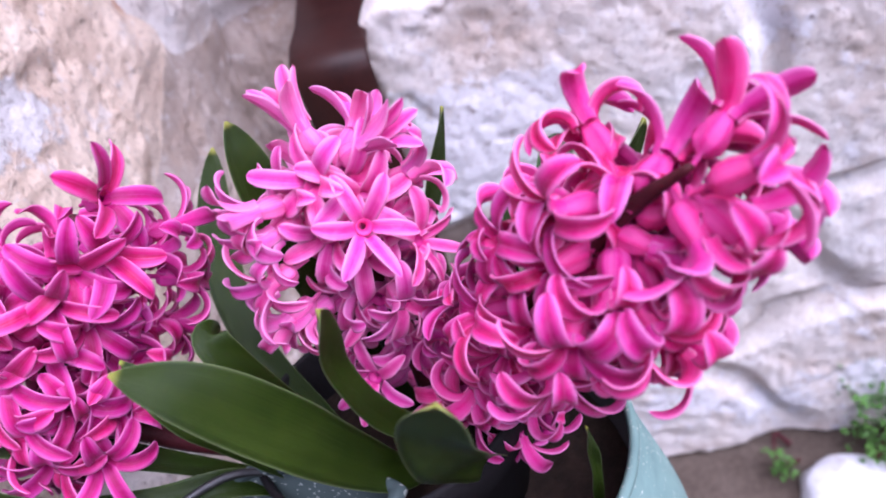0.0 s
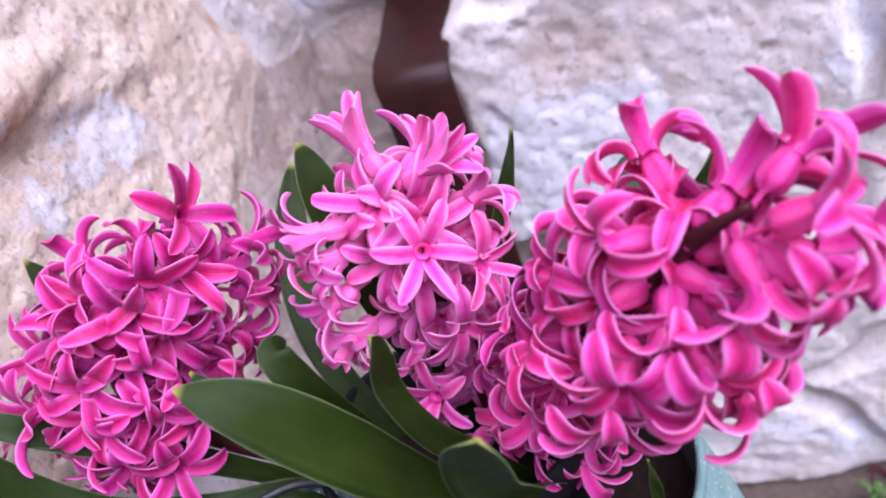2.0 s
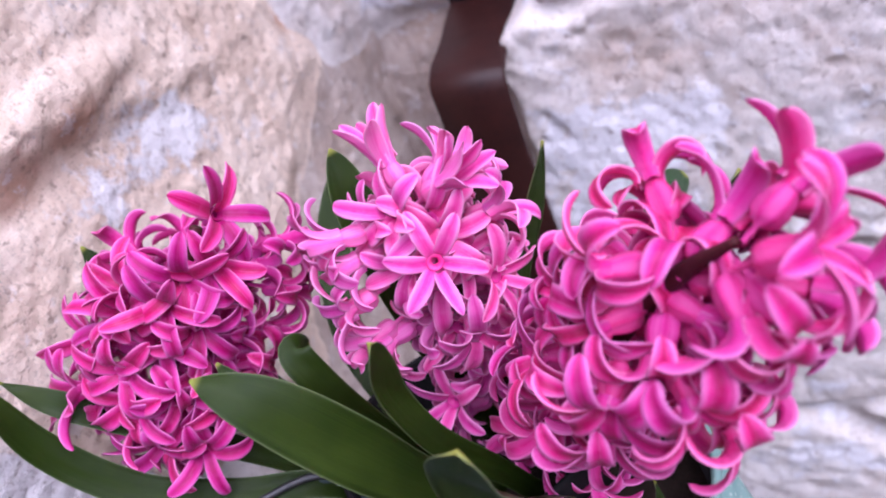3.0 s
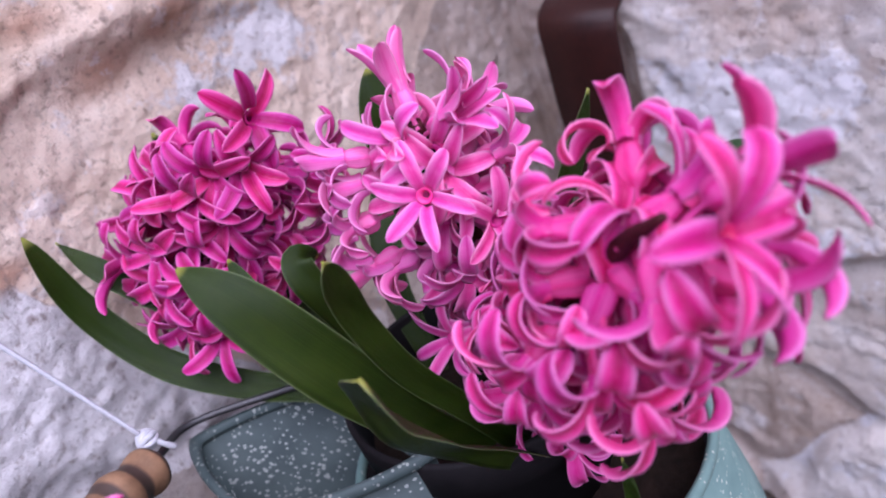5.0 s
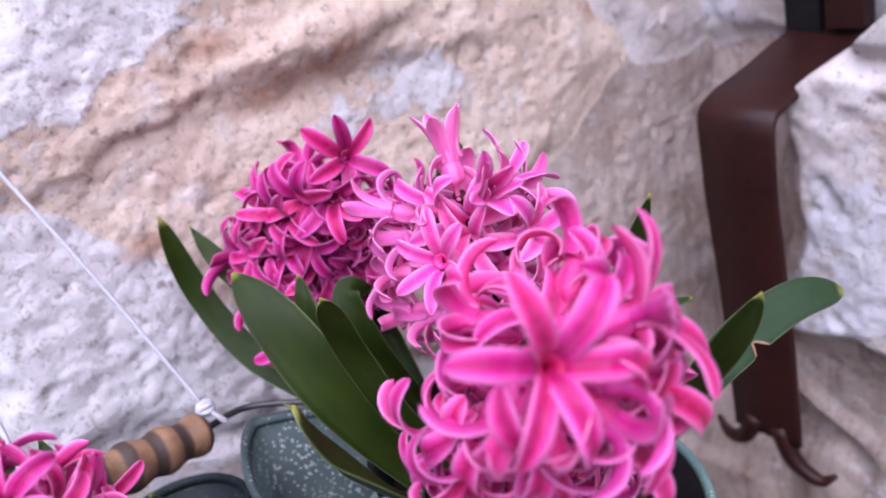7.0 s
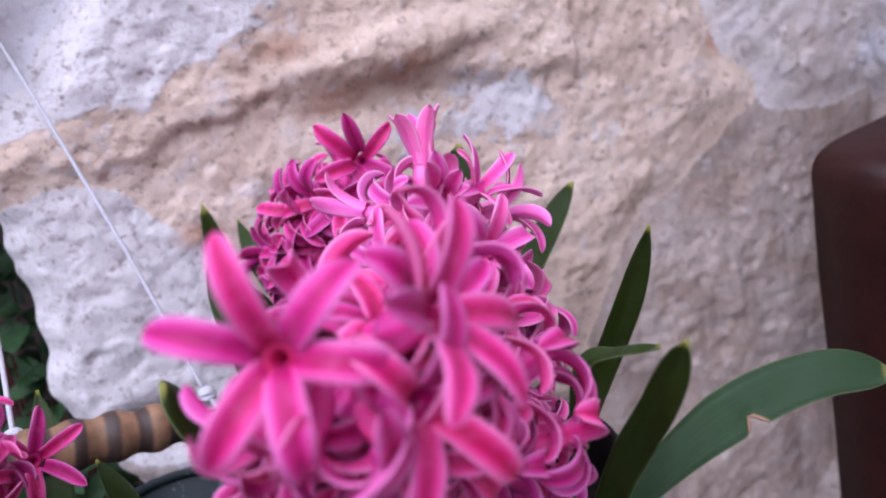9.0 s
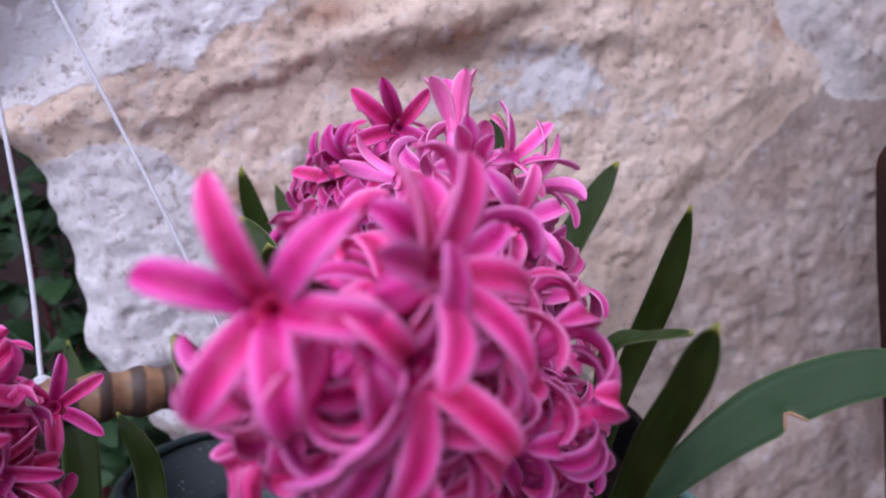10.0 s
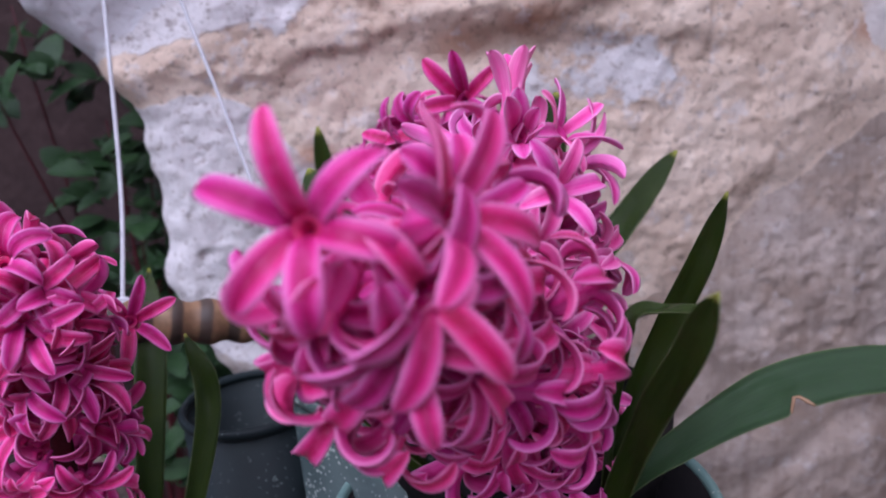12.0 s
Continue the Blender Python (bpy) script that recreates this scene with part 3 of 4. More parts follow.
for k in range(soil_n):
    sf.append((0, 1 + k, 1 + (k + 1) % soil_n))
for i in range(7):
    for k in range(soil_n):
        a, b = 1 + i * soil_n + k, 1 + i * soil_n + (k + 1) % soil_n
        sf.append((a, a + soil_n, b + soil_n, b))
part("soil", mesh("soil", sv, sf, SOIL), pot, Matrix.Translation((0, 0, POT_TOP - 0.028)), "brown potting soil with bark")
SOIL_Z = 0.366 + POT_TOP - 0.03
bed = [(0, 0, 0)] + [(0.0775 * i / 9 * math.cos(a), 0.0775 * i / 9 * math.sin(a), 0.009 * noise.noise(Vector((4 * i * math.cos(a), 4 * i * math.sin(a), 3)))) for i in range(1, 10) for a in np.linspace(0, 2 * math.pi, 37)[:-1]]
bed_faces = [(0, 1 + q, 1 + (q + 1) % 36) for q in range(36)] + [(1 + i * 36 + q, 37 + i * 36 + q, 37 + i * 36 + (q + 1) % 36, 1 + i * 36 + (q + 1) % 36) for i in range(8) for q in range(36)]
part("soil", mesh("soil", bed, bed_faces, SOIL), can, Matrix.Translation((0, 0, 0.398)), "dark brown potting soil")


# ---- hyacinths ----
def petal_mesh(length, width, start, curl, cup, mat, twist=0.0, power=1.25, sweep=0.0, rim=0.0034):
    """A fleshy strap-shaped petal that arches back; it starts at the throat and opens along +x, the floret's axis being z."""
    ns, nt = 18, 9
    r, z = rim, -0.0060
    ds = length / (ns - 1)
    rows_t, rows_b = [], []
    for i in range(ns):
        s = i / (ns - 1)
        th = start * min(1.0, s / 0.22) ** 1.3 + curl * max(0.0, (s - 0.08) / 0.92) ** power
        if i:
            r += math.sin(th) * ds
            z += math.cos(th) * ds
        w = width / 2 * (0.62 + 0.38 * math.sin(min(1.0, s / 0.55) * math.pi / 2))
        if s > 0.55:
            w *= max(0.0, 1 - ((s - 0.55) / 0.45) ** 2.5) ** 0.55
        w = max(w, width * 0.10 * (1 - s ** 14) + 0.0002)
        ca, sa = math.cos(twist * s), math.sin(twist * s)
        nr, nz = -math.cos(th), math.sin(th)
        bend = sweep * length * s * s
        rt, rb = [], []
        for j in range(nt):
            t = -1 + 2 * j / (nt - 1)
            # a shallow trough with a sunk midline and slightly rolled margins
            lift = cup * w * abs(t) ** 1.8 - 0.09 * w * math.exp(-(t * 4) ** 2) + 0.05 * w * math.sin(9 * s + 2 * t) * t
            thick = 0.00062 * (1 - 0.55 * t * t) * (1 - 0.3 * s) * min(1, w / (width * 0.25))
            y = t * w * (1 - 0.10 * cup * t * t)
            for row, off in ((rt, lift + thick), (rb, lift - thick * (1.2 if abs(t) < 0.3 else 1.0))):
                yy, oo = y * ca - off * sa, y * sa + off * ca
                row.append((r + nr * oo, yy + bend, z + nz * oo))
        rows_t.append(rt)
        rows_b.append(rb)
    verts, uvs, faces = [], [], []
    ring = 2 * nt
    for i in range(ns):
        s = i / (ns - 1)
        verts += rows_t[i] + rows_b[i][::-1]
        tt = [-1 + 2 * j / (nt - 1) for j in range(nt)]
        uvs += [(t, s) for t in tt] + [(t, s + 2) for t in tt[::-1]]
    for i in range(ns - 1):
        for k in range(ring):
            k2 = (k + 1) % ring
            faces.append((i * ring + k, (i + 1) * ring + k, (i + 1) * ring + k2, i * ring + k2))
    faces.append(tuple((ns - 1) * ring + k for k in range(ring)))
    return mesh("petal", verts, faces, mat, uvs)


def floret_mesh(mat, length, fat=1.0):
    """The tube with its short stalk; the throat is at the origin and the tube runs down -z."""
    prof = [(0.0009, -length - 0.006), (0.0010, -length), (0.0030, -length + 0.0008), (0.0041 * fat, -length * 0.84), (0.0043 * fat, -length * 0.66), (0.0038 * fat, -length * 0.50), (0.0034, -0.0065), (0.0031, -0.0040), (0.0026, -0.0038), (0.0012, -length * 0.45)]
    sides = 24
    verts, faces, uvs = [], [], []
    for i, (r, z) in enumerate(prof):
        for k in range(sides):
            a = 2 * math.pi * k / sides
            rr = r * (1 + (0.10 * math.cos(6 * a) if 2 <= i <= 6 else 0))
            verts.append((rr * math.cos(a), rr * math.sin(a), z))
            uvs.append((0.75 * abs(math.sin(3 * a)), 2.2 + 0.1 * i / len(prof)) if i < 7 else (0.0, 0.0))
    for i in range(len(prof) - 1):
        for k in range(sides):
            k2 = (k + 1) % sides
            faces.append((i * sides + k, i * sides + k2, (i + 1) * sides + k2, (i + 1) * sides + k))
    return mesh("floret", verts, faces, mat, uvs)


def petal_set(mat, size, starts, curls, seed, wide=(0.32, 0.40)):
    rnd = random.Random(seed)
    out = []
    for i in range(14):
        start, curl = rnd.uniform(*starts), rnd.uniform(*curls)
        out.append(petal_mesh(size * rnd.uniform(0.9, 1.12) + 0.003, size * rnd.uniform(*wide), radians(start), radians(curl), rnd.uniform(0.05, 0.38), mat, rnd.uniform(-0.8, 0.8), rnd.uniform(0.9, 1.5), rnd.uniform(-0.16, 0.16)))
    return out


def add_floret(plant, tube, petals, throat, facing, rnd, roll=None, scale=1.0):
    f = Vector(facing).normalized()
    m = f.to_track_quat("Z", "Y").to_matrix().to_4x4()
    m = Matrix.Translation(Vector(throat) - plant.location) @ m @ Matrix.Rotation(rnd.uniform(0, 6.28) if roll is None else radians(roll), 4, "Z") @ Matrix.Scale(scale, 4)
    fl = part("floret", tube, plant, m)
    for k in range(6):
        tilt = radians(rnd.uniform(-18, 18))
        part("petal", rnd.choice(petals), fl, Matrix.Rotation(radians(60 * k + rnd.uniform(-9, 9)), 4, "Z") @ Matrix.Rotation(tilt, 4, "Y"))
    return fl


def hyacinth(place, stem, spike, mat, size, count, heroes, label, seed, starts, curls, reach=(0.0125, 0.0125), tube_len=0.0125, droop=(0.75, -0.35), stem_r=(0.0052, 0.0045, 0.0028), skip=0.0145, star_share=0.12, bare=(), fat=1.0, star_size=1.0, mixed=("curl", "curl", "arch", "bow")):
    """A hyacinth: its stem line, and florets round the part of it between the two shares named in spike; heroes are florets (throat, facing, roll, style)."""
    plant = thing("hyacinth", place, label, "hyacinth", "hyacinths in bloom")
    rnd = random.Random(seed)
    line = spline(stem, 40)
    world_part("stem", tube_mesh("stem", line, list(stem_r), STEM, 10), plant, "dark maroon flower stem")
    tube = floret_mesh(mat, tube_len, fat)
    petals = petal_set(mat, size, starts, curls, seed)
    stars = petal_set(mat, size * star_size, (34, 46), (38, 85), seed + 1, (0.32, 0.39))
    bells = petal_set(mat, size * 0.95, (2, 8), (16, 50), seed + 2)
    sets = {"star": stars, "bell": bells, "curl": petals, "arch": petal_set(mat, size, (22, 40), (75, 130), seed + 3, (0.29, 0.36)), "bow": petal_set(mat, size, (8, 20), (80, 150), seed + 4)}
    for throat, facing, roll, style in heroes:
        add_floret(plant, tube, sets[style], throat, facing, rnd, roll)
    for i in range(count):
        s = spike[0] + (spike[1] - spike[0]) * (i + 0.5) / count
        k = min(int(s * 39), 38)
        p = line[k].lerp(line[k + 1], s * 39 - k)
        axis = (line[min(k + 2, 39)] - line[max(k - 1, 0)]).normalized()
        u = axis.orthogonal().normalized()
        v = axis.cross(u)
        a = i * 2.39996 + rnd.uniform(-0.25, 0.25)
        rad = math.cos(a) * u + math.sin(a) * v
        f = (i + 0.5) / count
        lean = droop[1] + (droop[0] - droop[1]) * f ** 1.4 + rnd.uniform(-0.15, 0.15)
        wild = Vector((rnd.gauss(0, 1), rnd.gauss(0, 1), rnd.gauss(0, 1))) * 0.22
        out = (rad + axis * lean + wild).normalized()
        throat = p + out * (reach[0] + (reach[1] - reach[0]) * f + tube_len * 0.8 + rnd.uniform(-0.0045, 0.003))
        if any((throat - Vector(h[0])).length < skip for h in heroes):
            continue
        if any((throat - Vector(q)).length < r for q, r in bare):
            continue
        add_floret(plant, tube, stars if rnd.random() < star_share else sets[rnd.choice(mixed)], throat, out, rnd, None, rnd.uniform(0.9, 1.06))
    return plant


def leaf_mesh(points, width, face, mat, cup=0.18, blunt=0.35, count=40, notch=None, neck=0.55):
    """A strap leaf from its base to its tip; face: the way its upper side looks; blunt: how round the tip is."""
    line = spline(points, count)
    nt = 9
    verts, uvs, faces = [], [], []
    face = Vector(face)
    if notch:
        count = 90
        line = spline(points, count)
    for i, p in enumerate(line):
        s = i / (count - 1)
        tan = (line[min(i + 1, count - 1)] - line[max(i - 1, 0)]).normalized()
        nn = (face - tan * face.dot(tan)).normalized()
        side = tan.cross(nn)
        w = width / 2 * (neck + (1 - neck) * min(1, s / 0.55) ** 0.8) * max(0.0, 1 - max(0.0, (s - 0.55) / 0.45) ** (1.6 + 3.2 * blunt)) ** (0.5 + 0.5 * (1 - blunt))
        w = max(w, 0.0006)
        cups = cup + 0.6 * max(0.0, 1 - s / 0.3)
        rt, rb = [], []
        for j in range(nt):
            t = -1 + 2 * j / (nt - 1)
            lift = cups * w * abs(t) ** 1.6
            lift += 0.0006 * math.sin(s * 17 + t * 2)
            th = 0.0007 * (1 - 0.75 * t * t)
            tw = t
            if notch and t * notch[3] > 0:
                tw = t * (1 - notch[2] * max(0.0, 1 - abs(s - notch[0]) / notch[1]))
            base = p + side * (tw * w * (1 - 0.12 * cups))
            rt.append(base + nn * (lift + th))
            rb.append(base + nn * (lift - th))
        verts += rt + rb[::-1]
        ts = [-1 + 2 * j / (nt - 1) for j in range(nt)]
        uvs += [(t, s) for t in ts] + [(t, s) for t in ts[::-1]]
    ring = 2 * nt
    for i in range(count - 1):
        for k in range(ring):
            k2 = (k + 1) % ring
            faces.append((i * ring + k, i * ring + k2, (i + 1) * ring + k2, (i + 1) * ring + k))
    faces.append(tuple(range(ring))[::-1])
    faces.append(tuple((count - 1) * ring + k for k in range(ring)))
    return mesh("leaf", verts, faces, mat, uvs)


def add_leaf(plant, points, width, face, mat=None, label="", **more):
    return world_part("leaf", leaf_mesh(points, width, face, mat or LEAF, **more), plant, label)


# the middle one, light pink
LIGHT_TOP = [
    ((0.000, 0.000, 0.570), (-0.78, -0.42, 0.32), 37, "star"), ((0.0288, 0.0195, 0.6045), (0.17, 0.27, 1.0), 0, "bell"),
    ((0.046, 0.002, 0.590), (0.75, -0.6, 0.6), 0, "star"), ((0.026, -0.006, 0.590), (-0.05, -0.9, 0.45), 20, "bell"),
    ((0.0080, 0.0410, 0.5680), (-0.67, 0.74, 0.0), 30, "curl"),
]
LIGHT_SIDES = [
    ((0.0242, -0.0117, 0.5445), (-0.37, -0.93, 0.03), 10, "star"), ((0.0100, 0.0450, 0.5266), (-0.68, 0.74, -0.1), 0, "curl"),
    ((0.0042, 0.0420, 0.5830), (-0.63, 0.72, 0.25), 18, "bow"), ((0.0000, 0.0480, 0.5525), (-0.68, 0.73, -0.04), 5, "arch"),
    ((0.0061, 0.0500, 0.5296), (-0.67, 0.70, -0.2), 22, "curl"),
]
LIGHT_LOW = [
    ((0.0100, 0.0019, 0.5243), (-0.88, -0.40, -0.15), 12, "arch"), ((0.0135, 0.0303, 0.4873), (-0.90, 0.10, 0.30), 24, "star"),
    ((0.0366, -0.0157, 0.5698), (0.17, -0.95, 0.30), 3, "bow"), ((0.0570, 0.0060, 0.5780), (0.9, -0.29, 0.31), 15, "star"),
    ((0.0620, 0.0055, 0.5399), (0.91, -0.35, 0.22), 0, "curl"),
]
mid = hyacinth((0.045, 0.02, SOIL_Z), [(0.045, 0.020, SOIL_Z - 0.01), (0.042, 0.018, 0.50), (0.034, 0.016, 0.55), (0.0266, 0.0156, 0.586)], (0.10, 0.97), PINK_LIGHT, 0.0208, 38,
               LIGHT_TOP + LIGHT_SIDES + LIGHT_LOW,
               "light pink hyacinth in full bloom in the tin planter", 11, (18, 32), (65, 125), reach=(0.008, 0.005), tube_len=0.016, bare=(((0.022, 0.040, 0.600), 0.014),), star_size=0.86)
# the one near the wall, magenta
MAGENTA_TOP = [
    ((0.0193, 0.094, 0.5960), (-0.34, -0.92, 0.20), 26, "star"), ((-0.0068, 0.1797, 0.5576), (-0.8, 0.1, 0.35), 10, "star"),
    ((0.0310, 0.0960, 0.5600), (0.29, -0.85, -0.26), 0, "curl"), ((0.0080, 0.1020, 0.5780), (-0.60, -0.75, -0.10), 40, "bow"), ((-0.0036, 0.1100, 0.5800), (-0.86, -0.40, 0.15), 12, "bow"),
    ((-0.0132, 0.1178, 0.5744), (-0.87, -0.46, 0.19), 33, "arch"),
]
MAGENTA_SIDES = [
    ((-0.0063, 0.1150, 0.5557), (-0.65, -0.70, -0.20), 0, "curl"), ((-0.0265, 0.1446, 0.5538), (-0.91, -0.22, 0.30), 21, "arch"),
    ((0.0428, 0.0870, 0.5651), (0.45, -0.80, -0.20), 15, "arch"), ((0.0316, 0.0900, 0.5455), (0.25, -0.85, -0.45), 30, "curl"),
    ((0.0330, 0.1100, 0.5250), (0.50, -0.60, -0.30), 5, "arch"),
]
MAGENTA_LOW = [
    ((0.0158, 0.1149, 0.5168), (0.10, -0.80, -0.30), 20, "curl"), ((0.0160, 0.1150, 0.5360), (0.16, -0.87, -0.40), 20, "curl"),
    ((-0.0300, 0.1780, 0.5480), (-0.80, 0.48, 0.21), 10, "star"), ((-0.0290, 0.1640, 0.5240), (-0.93, 0.30, 0.1), 30, "arch"),
]
left = hyacinth((0.02, 0.10, SOIL_Z), [(0.035, 0.075, SOIL_Z - 0.01), (0.006, 0.132, 0.485), (0.002, 0.155, 0.532), (0.026, 0.118, 0.588)], (0.47, 0.90), PINK_DEEP, 0.0226, 50,
                MAGENTA_TOP + MAGENTA_SIDES + MAGENTA_LOW,
                "deep magenta hyacinth leaning towards the stone wall", 23, (10, 30), (85, 165), reach=(0.015, 0.0165), tube_len=0.016, star_share=0.14, bare=(((0.010, 0.080, 0.606), 0.019), ((0.024, 0.084, 0.614), 0.019)))
# the one that leans out, hot pink
HOT_TIP = [
    ((-0.0450, -0.1230, 0.5920), (-0.22, -0.88, 0.36), -22, "arch"), ((-0.0110, -0.1200, 0.5905), (0.63, -0.68, 0.36), 45, "star"),
    ((-0.0190, -0.1250, 0.5740), (0.36, -0.92, -0.02), 10, "arch"), ((-0.0260, -0.1210, 0.5620), (0.09, -0.88, -0.45), 50, "arch"),
    ((0.0050, -0.0780, 0.5910), (0.70, 0.30, 0.66), 20, "curl"), ((-0.0300, -0.0620, 0.5800), (-0.38, 0.88, 0.28), 10, "curl"),
]
HOT_UPPER = [
    ((-0.0320, -0.0570, 0.5600), (-0.60, 0.78, 0.12), 25, "curl"), ((-0.0420, -0.0757, 0.5509), (-0.78, 0.21, -0.59), 0, "curl"),
    ((-0.0488, -0.1029, 0.5669), (-0.77, -0.24, -0.59), 15, "arch"), ((-0.0006, -0.0472, 0.5565), (0.36, 0.48, 0.80), 5, "curl"),
    ((-0.0150, -0.0420, 0.5650), (-0.30, 0.70, 0.60), 25, "curl"), ((-0.0307, -0.0480, 0.5345), (-0.91, 0.34, 0.10), 40, "curl"),
]
HOT_SIDES = [
    ((-0.0341, -0.0892, 0.5430), (-0.60, -0.21, -0.76), 0, "curl"), ((-0.0141, -0.0276, 0.4968), (-0.74, 0.55, -0.40), 30, "curl"),
    ((-0.0160, -0.0280, 0.5380), (-0.45, 0.75, 0.45), 15, "curl"), ((0.0196, -0.0653, 0.5429), (0.92, -0.30, 0.20), 0, "curl"),
    ((0.0300, -0.0400, 0.5050), (0.91, -0.13, 0.40), 20, "curl"), ((-0.0252, -0.0702, 0.5230), (-0.60, -0.20, -0.75), 35, "curl"),
]
HOT_LOW = [
    ((0.0089, -0.0800, 0.5700), (0.90, -0.20, 0.36), 10, "curl"), ((-0.0453, -0.1138, 0.5640), (-0.45, -0.50, -0.72), 0, "curl"),
    ((-0.0050, -0.1005, 0.5410), (0.45, -0.76, -0.46), 8, "curl"), ((0.0020, -0.0960, 0.5660), (0.86, -0.45, 0.15), 40, "arch"),
    ((0.0192, -0.0670, 0.5182), (0.90, -0.38, -0.15), 33, "curl"), ((-0.0109, -0.0330, 0.4790), (-0.80, 0.30, -0.50), 12, "curl"),
]
HOT_OUTER = [
    ((-0.0550, -0.0870, 0.5460), (-0.80, -0.25, -0.45), 8, "curl"), ((-0.0520, -0.0610, 0.5450), (-0.90, 0.20, -0.25), 30, "curl"),
    ((-0.0430, -0.0540, 0.5210), (-0.82, 0.10, -0.50), 14, "curl"), ((-0.0480, -0.0970, 0.5310), (-0.60, -0.45, -0.65), 40, "curl"),
    ((-0.0340, -0.0790, 0.5150), (-0.60, -0.20, -0.75), 22, "curl"), ((0.0360, -0.0720, 0.5250), (0.90, -0.30, 0.05), 18, "curl"),
    ((0.0370, -0.0620, 0.5500), (0.85, -0.10, 0.30), 36, "curl"), ((0.0320, -0.0580, 0.5020), (0.85, -0.30, -0.30), 4, "curl"),
]
right = hyacinth((0.03, -0.02, SOIL_Z), [(0.03, -0.012, SOIL_Z - 0.01), (0.012, -0.026, 0.490), (-0.012, -0.058, 0.540), (-0.026, -0.085, 0.5725), (-0.036, -0.103, 0.589)], (0.10, 0.80), PINK_HOT, 0.0232, 46,
                 HOT_TIP + HOT_UPPER + HOT_SIDES + HOT_LOW + HOT_OUTER,
                 "hot pink hyacinth with curled petals leaning far out of the planter", 37, (20, 38), (125, 210), reach=(0.012, 0.004), tube_len=0.0185, star_share=0.0, stem_r=(0.0052, 0.0048, 0.0040, 0.0030, 0.0012), bare=(((-0.050, -0.086, 0.583), 0.030), ((-0.070, -0.094, 0.598), 0.028), ((-0.028, -0.088, 0.592), 0.016), ((0.030, -0.085, 0.520), 0.020)), fat=1.10)
# the one in the dark planter
low = hyacinth((-0.17, 0.03, 0.35), [(-0.175, 0.03, 0.345), (-0.170, 0.025, 0.42), (-0.163, 0.018, 0.505), (-0.158, 0.004, 0.553)], (0.36, 0.99), PINK_HOT, 0.0185, 60,
               [((-0.1353, 0.0416, 0.5211), (0.3, -0.6, 0.3), 0, "star")],
               "magenta hyacinth in the dark teal planter", 41, (14, 30), (75, 150), star_share=0.2)

# leaves
add_leaf(mid, [(0.020, 0.020, SOIL_Z - 0.005), (-0.010, 0.025, 0.456), (-0.028, 0.031, 0.488), (-0.0415, 0.041, 0.523), (-0.050, 0.0560, 0.5530), (-0.0555, 0.0735, 0.5730)], 0.0262, (-0.50, -0.52, 0.68), cup=0.2, blunt=0.42, neck=0.24)
add_leaf(left, [(0.012, 0.080, SOIL_Z - 0.005), (-0.010, 0.100, 0.464), (-0.024, 0.132, 0.474), (-0.0405, 0.165, 0.496), (-0.0505, 0.186, 0.535), (-0.0555, 0.1855, 0.5800)], 0.0165, (-0.3, -0.8, 0.5), cup=0.45, blunt=0.75, neck=0.68)
add_leaf(left, [(0.015, 0.09, SOIL_Z - 0.005), (-0.010, 0.135, 0.49), (-0.033, 0.178, 0.541), (-0.039, 0.2005, 0.5650)], 0.014, (-0.3, -0.5, 0.8), cup=0.3, blunt=0.1)
add_leaf(mid, [(0.012, 0.002, SOIL_Z - 0.005), (-0.010, 0.008, 0.475), (-0.0255, 0.0150, 0.508), (-0.0350, 0.0165, 0.5392), (-0.041, 0.0115, 0.560), (-0.0456, 0.0062, 0.5740)], 0.0125, (-0.40, -0.82, 0.35), cup=0.35, blunt=0.9, neck=0.8)
add_leaf(right, [(0.015, -0.01, SOIL_Z - 0.005), (-0.025, -0.013, 0.474), (-0.052, -0.016, 0.508), (-0.0655, -0.0193, 0.5347), (-0.0768, -0.0273, 0.5600)], 0.0245, (-0.75, -0.15, 0.62), cup=0.25, blunt=0.98, neck=0.4)
add_leaf(mid, [(0.05, 0.035, SOIL_Z - 0.005), (0.05, 0.05, 0.50), (0.05, 0.055, 0.56), (0.0565, 0.0583, 0.5980)], 0.021, (-0.6, -0.7, 0.1), cup=0.3, blunt=0.6)
add_leaf(mid, [(0.045, 0.075, SOIL_Z - 0.005), (0.066, 0.105, 0.480), (0.105, 0.120, 0.515), (0.1340, 0.1120, 0.5570)], 0.020, (-0.7, -0.5, 0.4), cup=0.25, blunt=0.5)
add_leaf(left, [(0.03, 0.09, SOIL_Z - 0.005), (0.034, 0.15, 0.50), (0.036, 0.19, 0.545), (0.0346, 0.2010, 0.5850)], 0.020, (-0.7, -0.6, 0.2), cup=0.3, blunt=0.35)
add_leaf(mid, [(0.060, 0.022, SOIL_Z - 0.005), (0.076, 0.016, 0.474), (0.0862, 0.009, 0.502), (0.094, -0.006, 0.535), (0.0975, -0.0185, 0.5635)], 0.0116, (-0.5, -0.8, 0.2), cup=0.3, blunt=0.4)
add_leaf(right, [(0.045, -0.02, SOIL_Z - 0.005), (0.048, -0.036, 0.50), (0.0535, -0.040, 0.5280), (0.063, -0.0475, 0.5330), (0.0738, -0.0555, 0.5350)], 0.0072, (0.1, -0.4, 0.9), cup=0.3, blunt=0.2)
add_leaf(right, [(0.045, -0.025, SOIL_Z - 0.005), (0.049, -0.048, 0.475), (0.0521, -0.0646, 0.5055), (0.0550, -0.0850, 0.5345), (0.0551, -0.0996, 0.5572)], 0.0118, (-0.7, -0.7, 0.3), cup=0.45, blunt=0.8, neck=0.8)
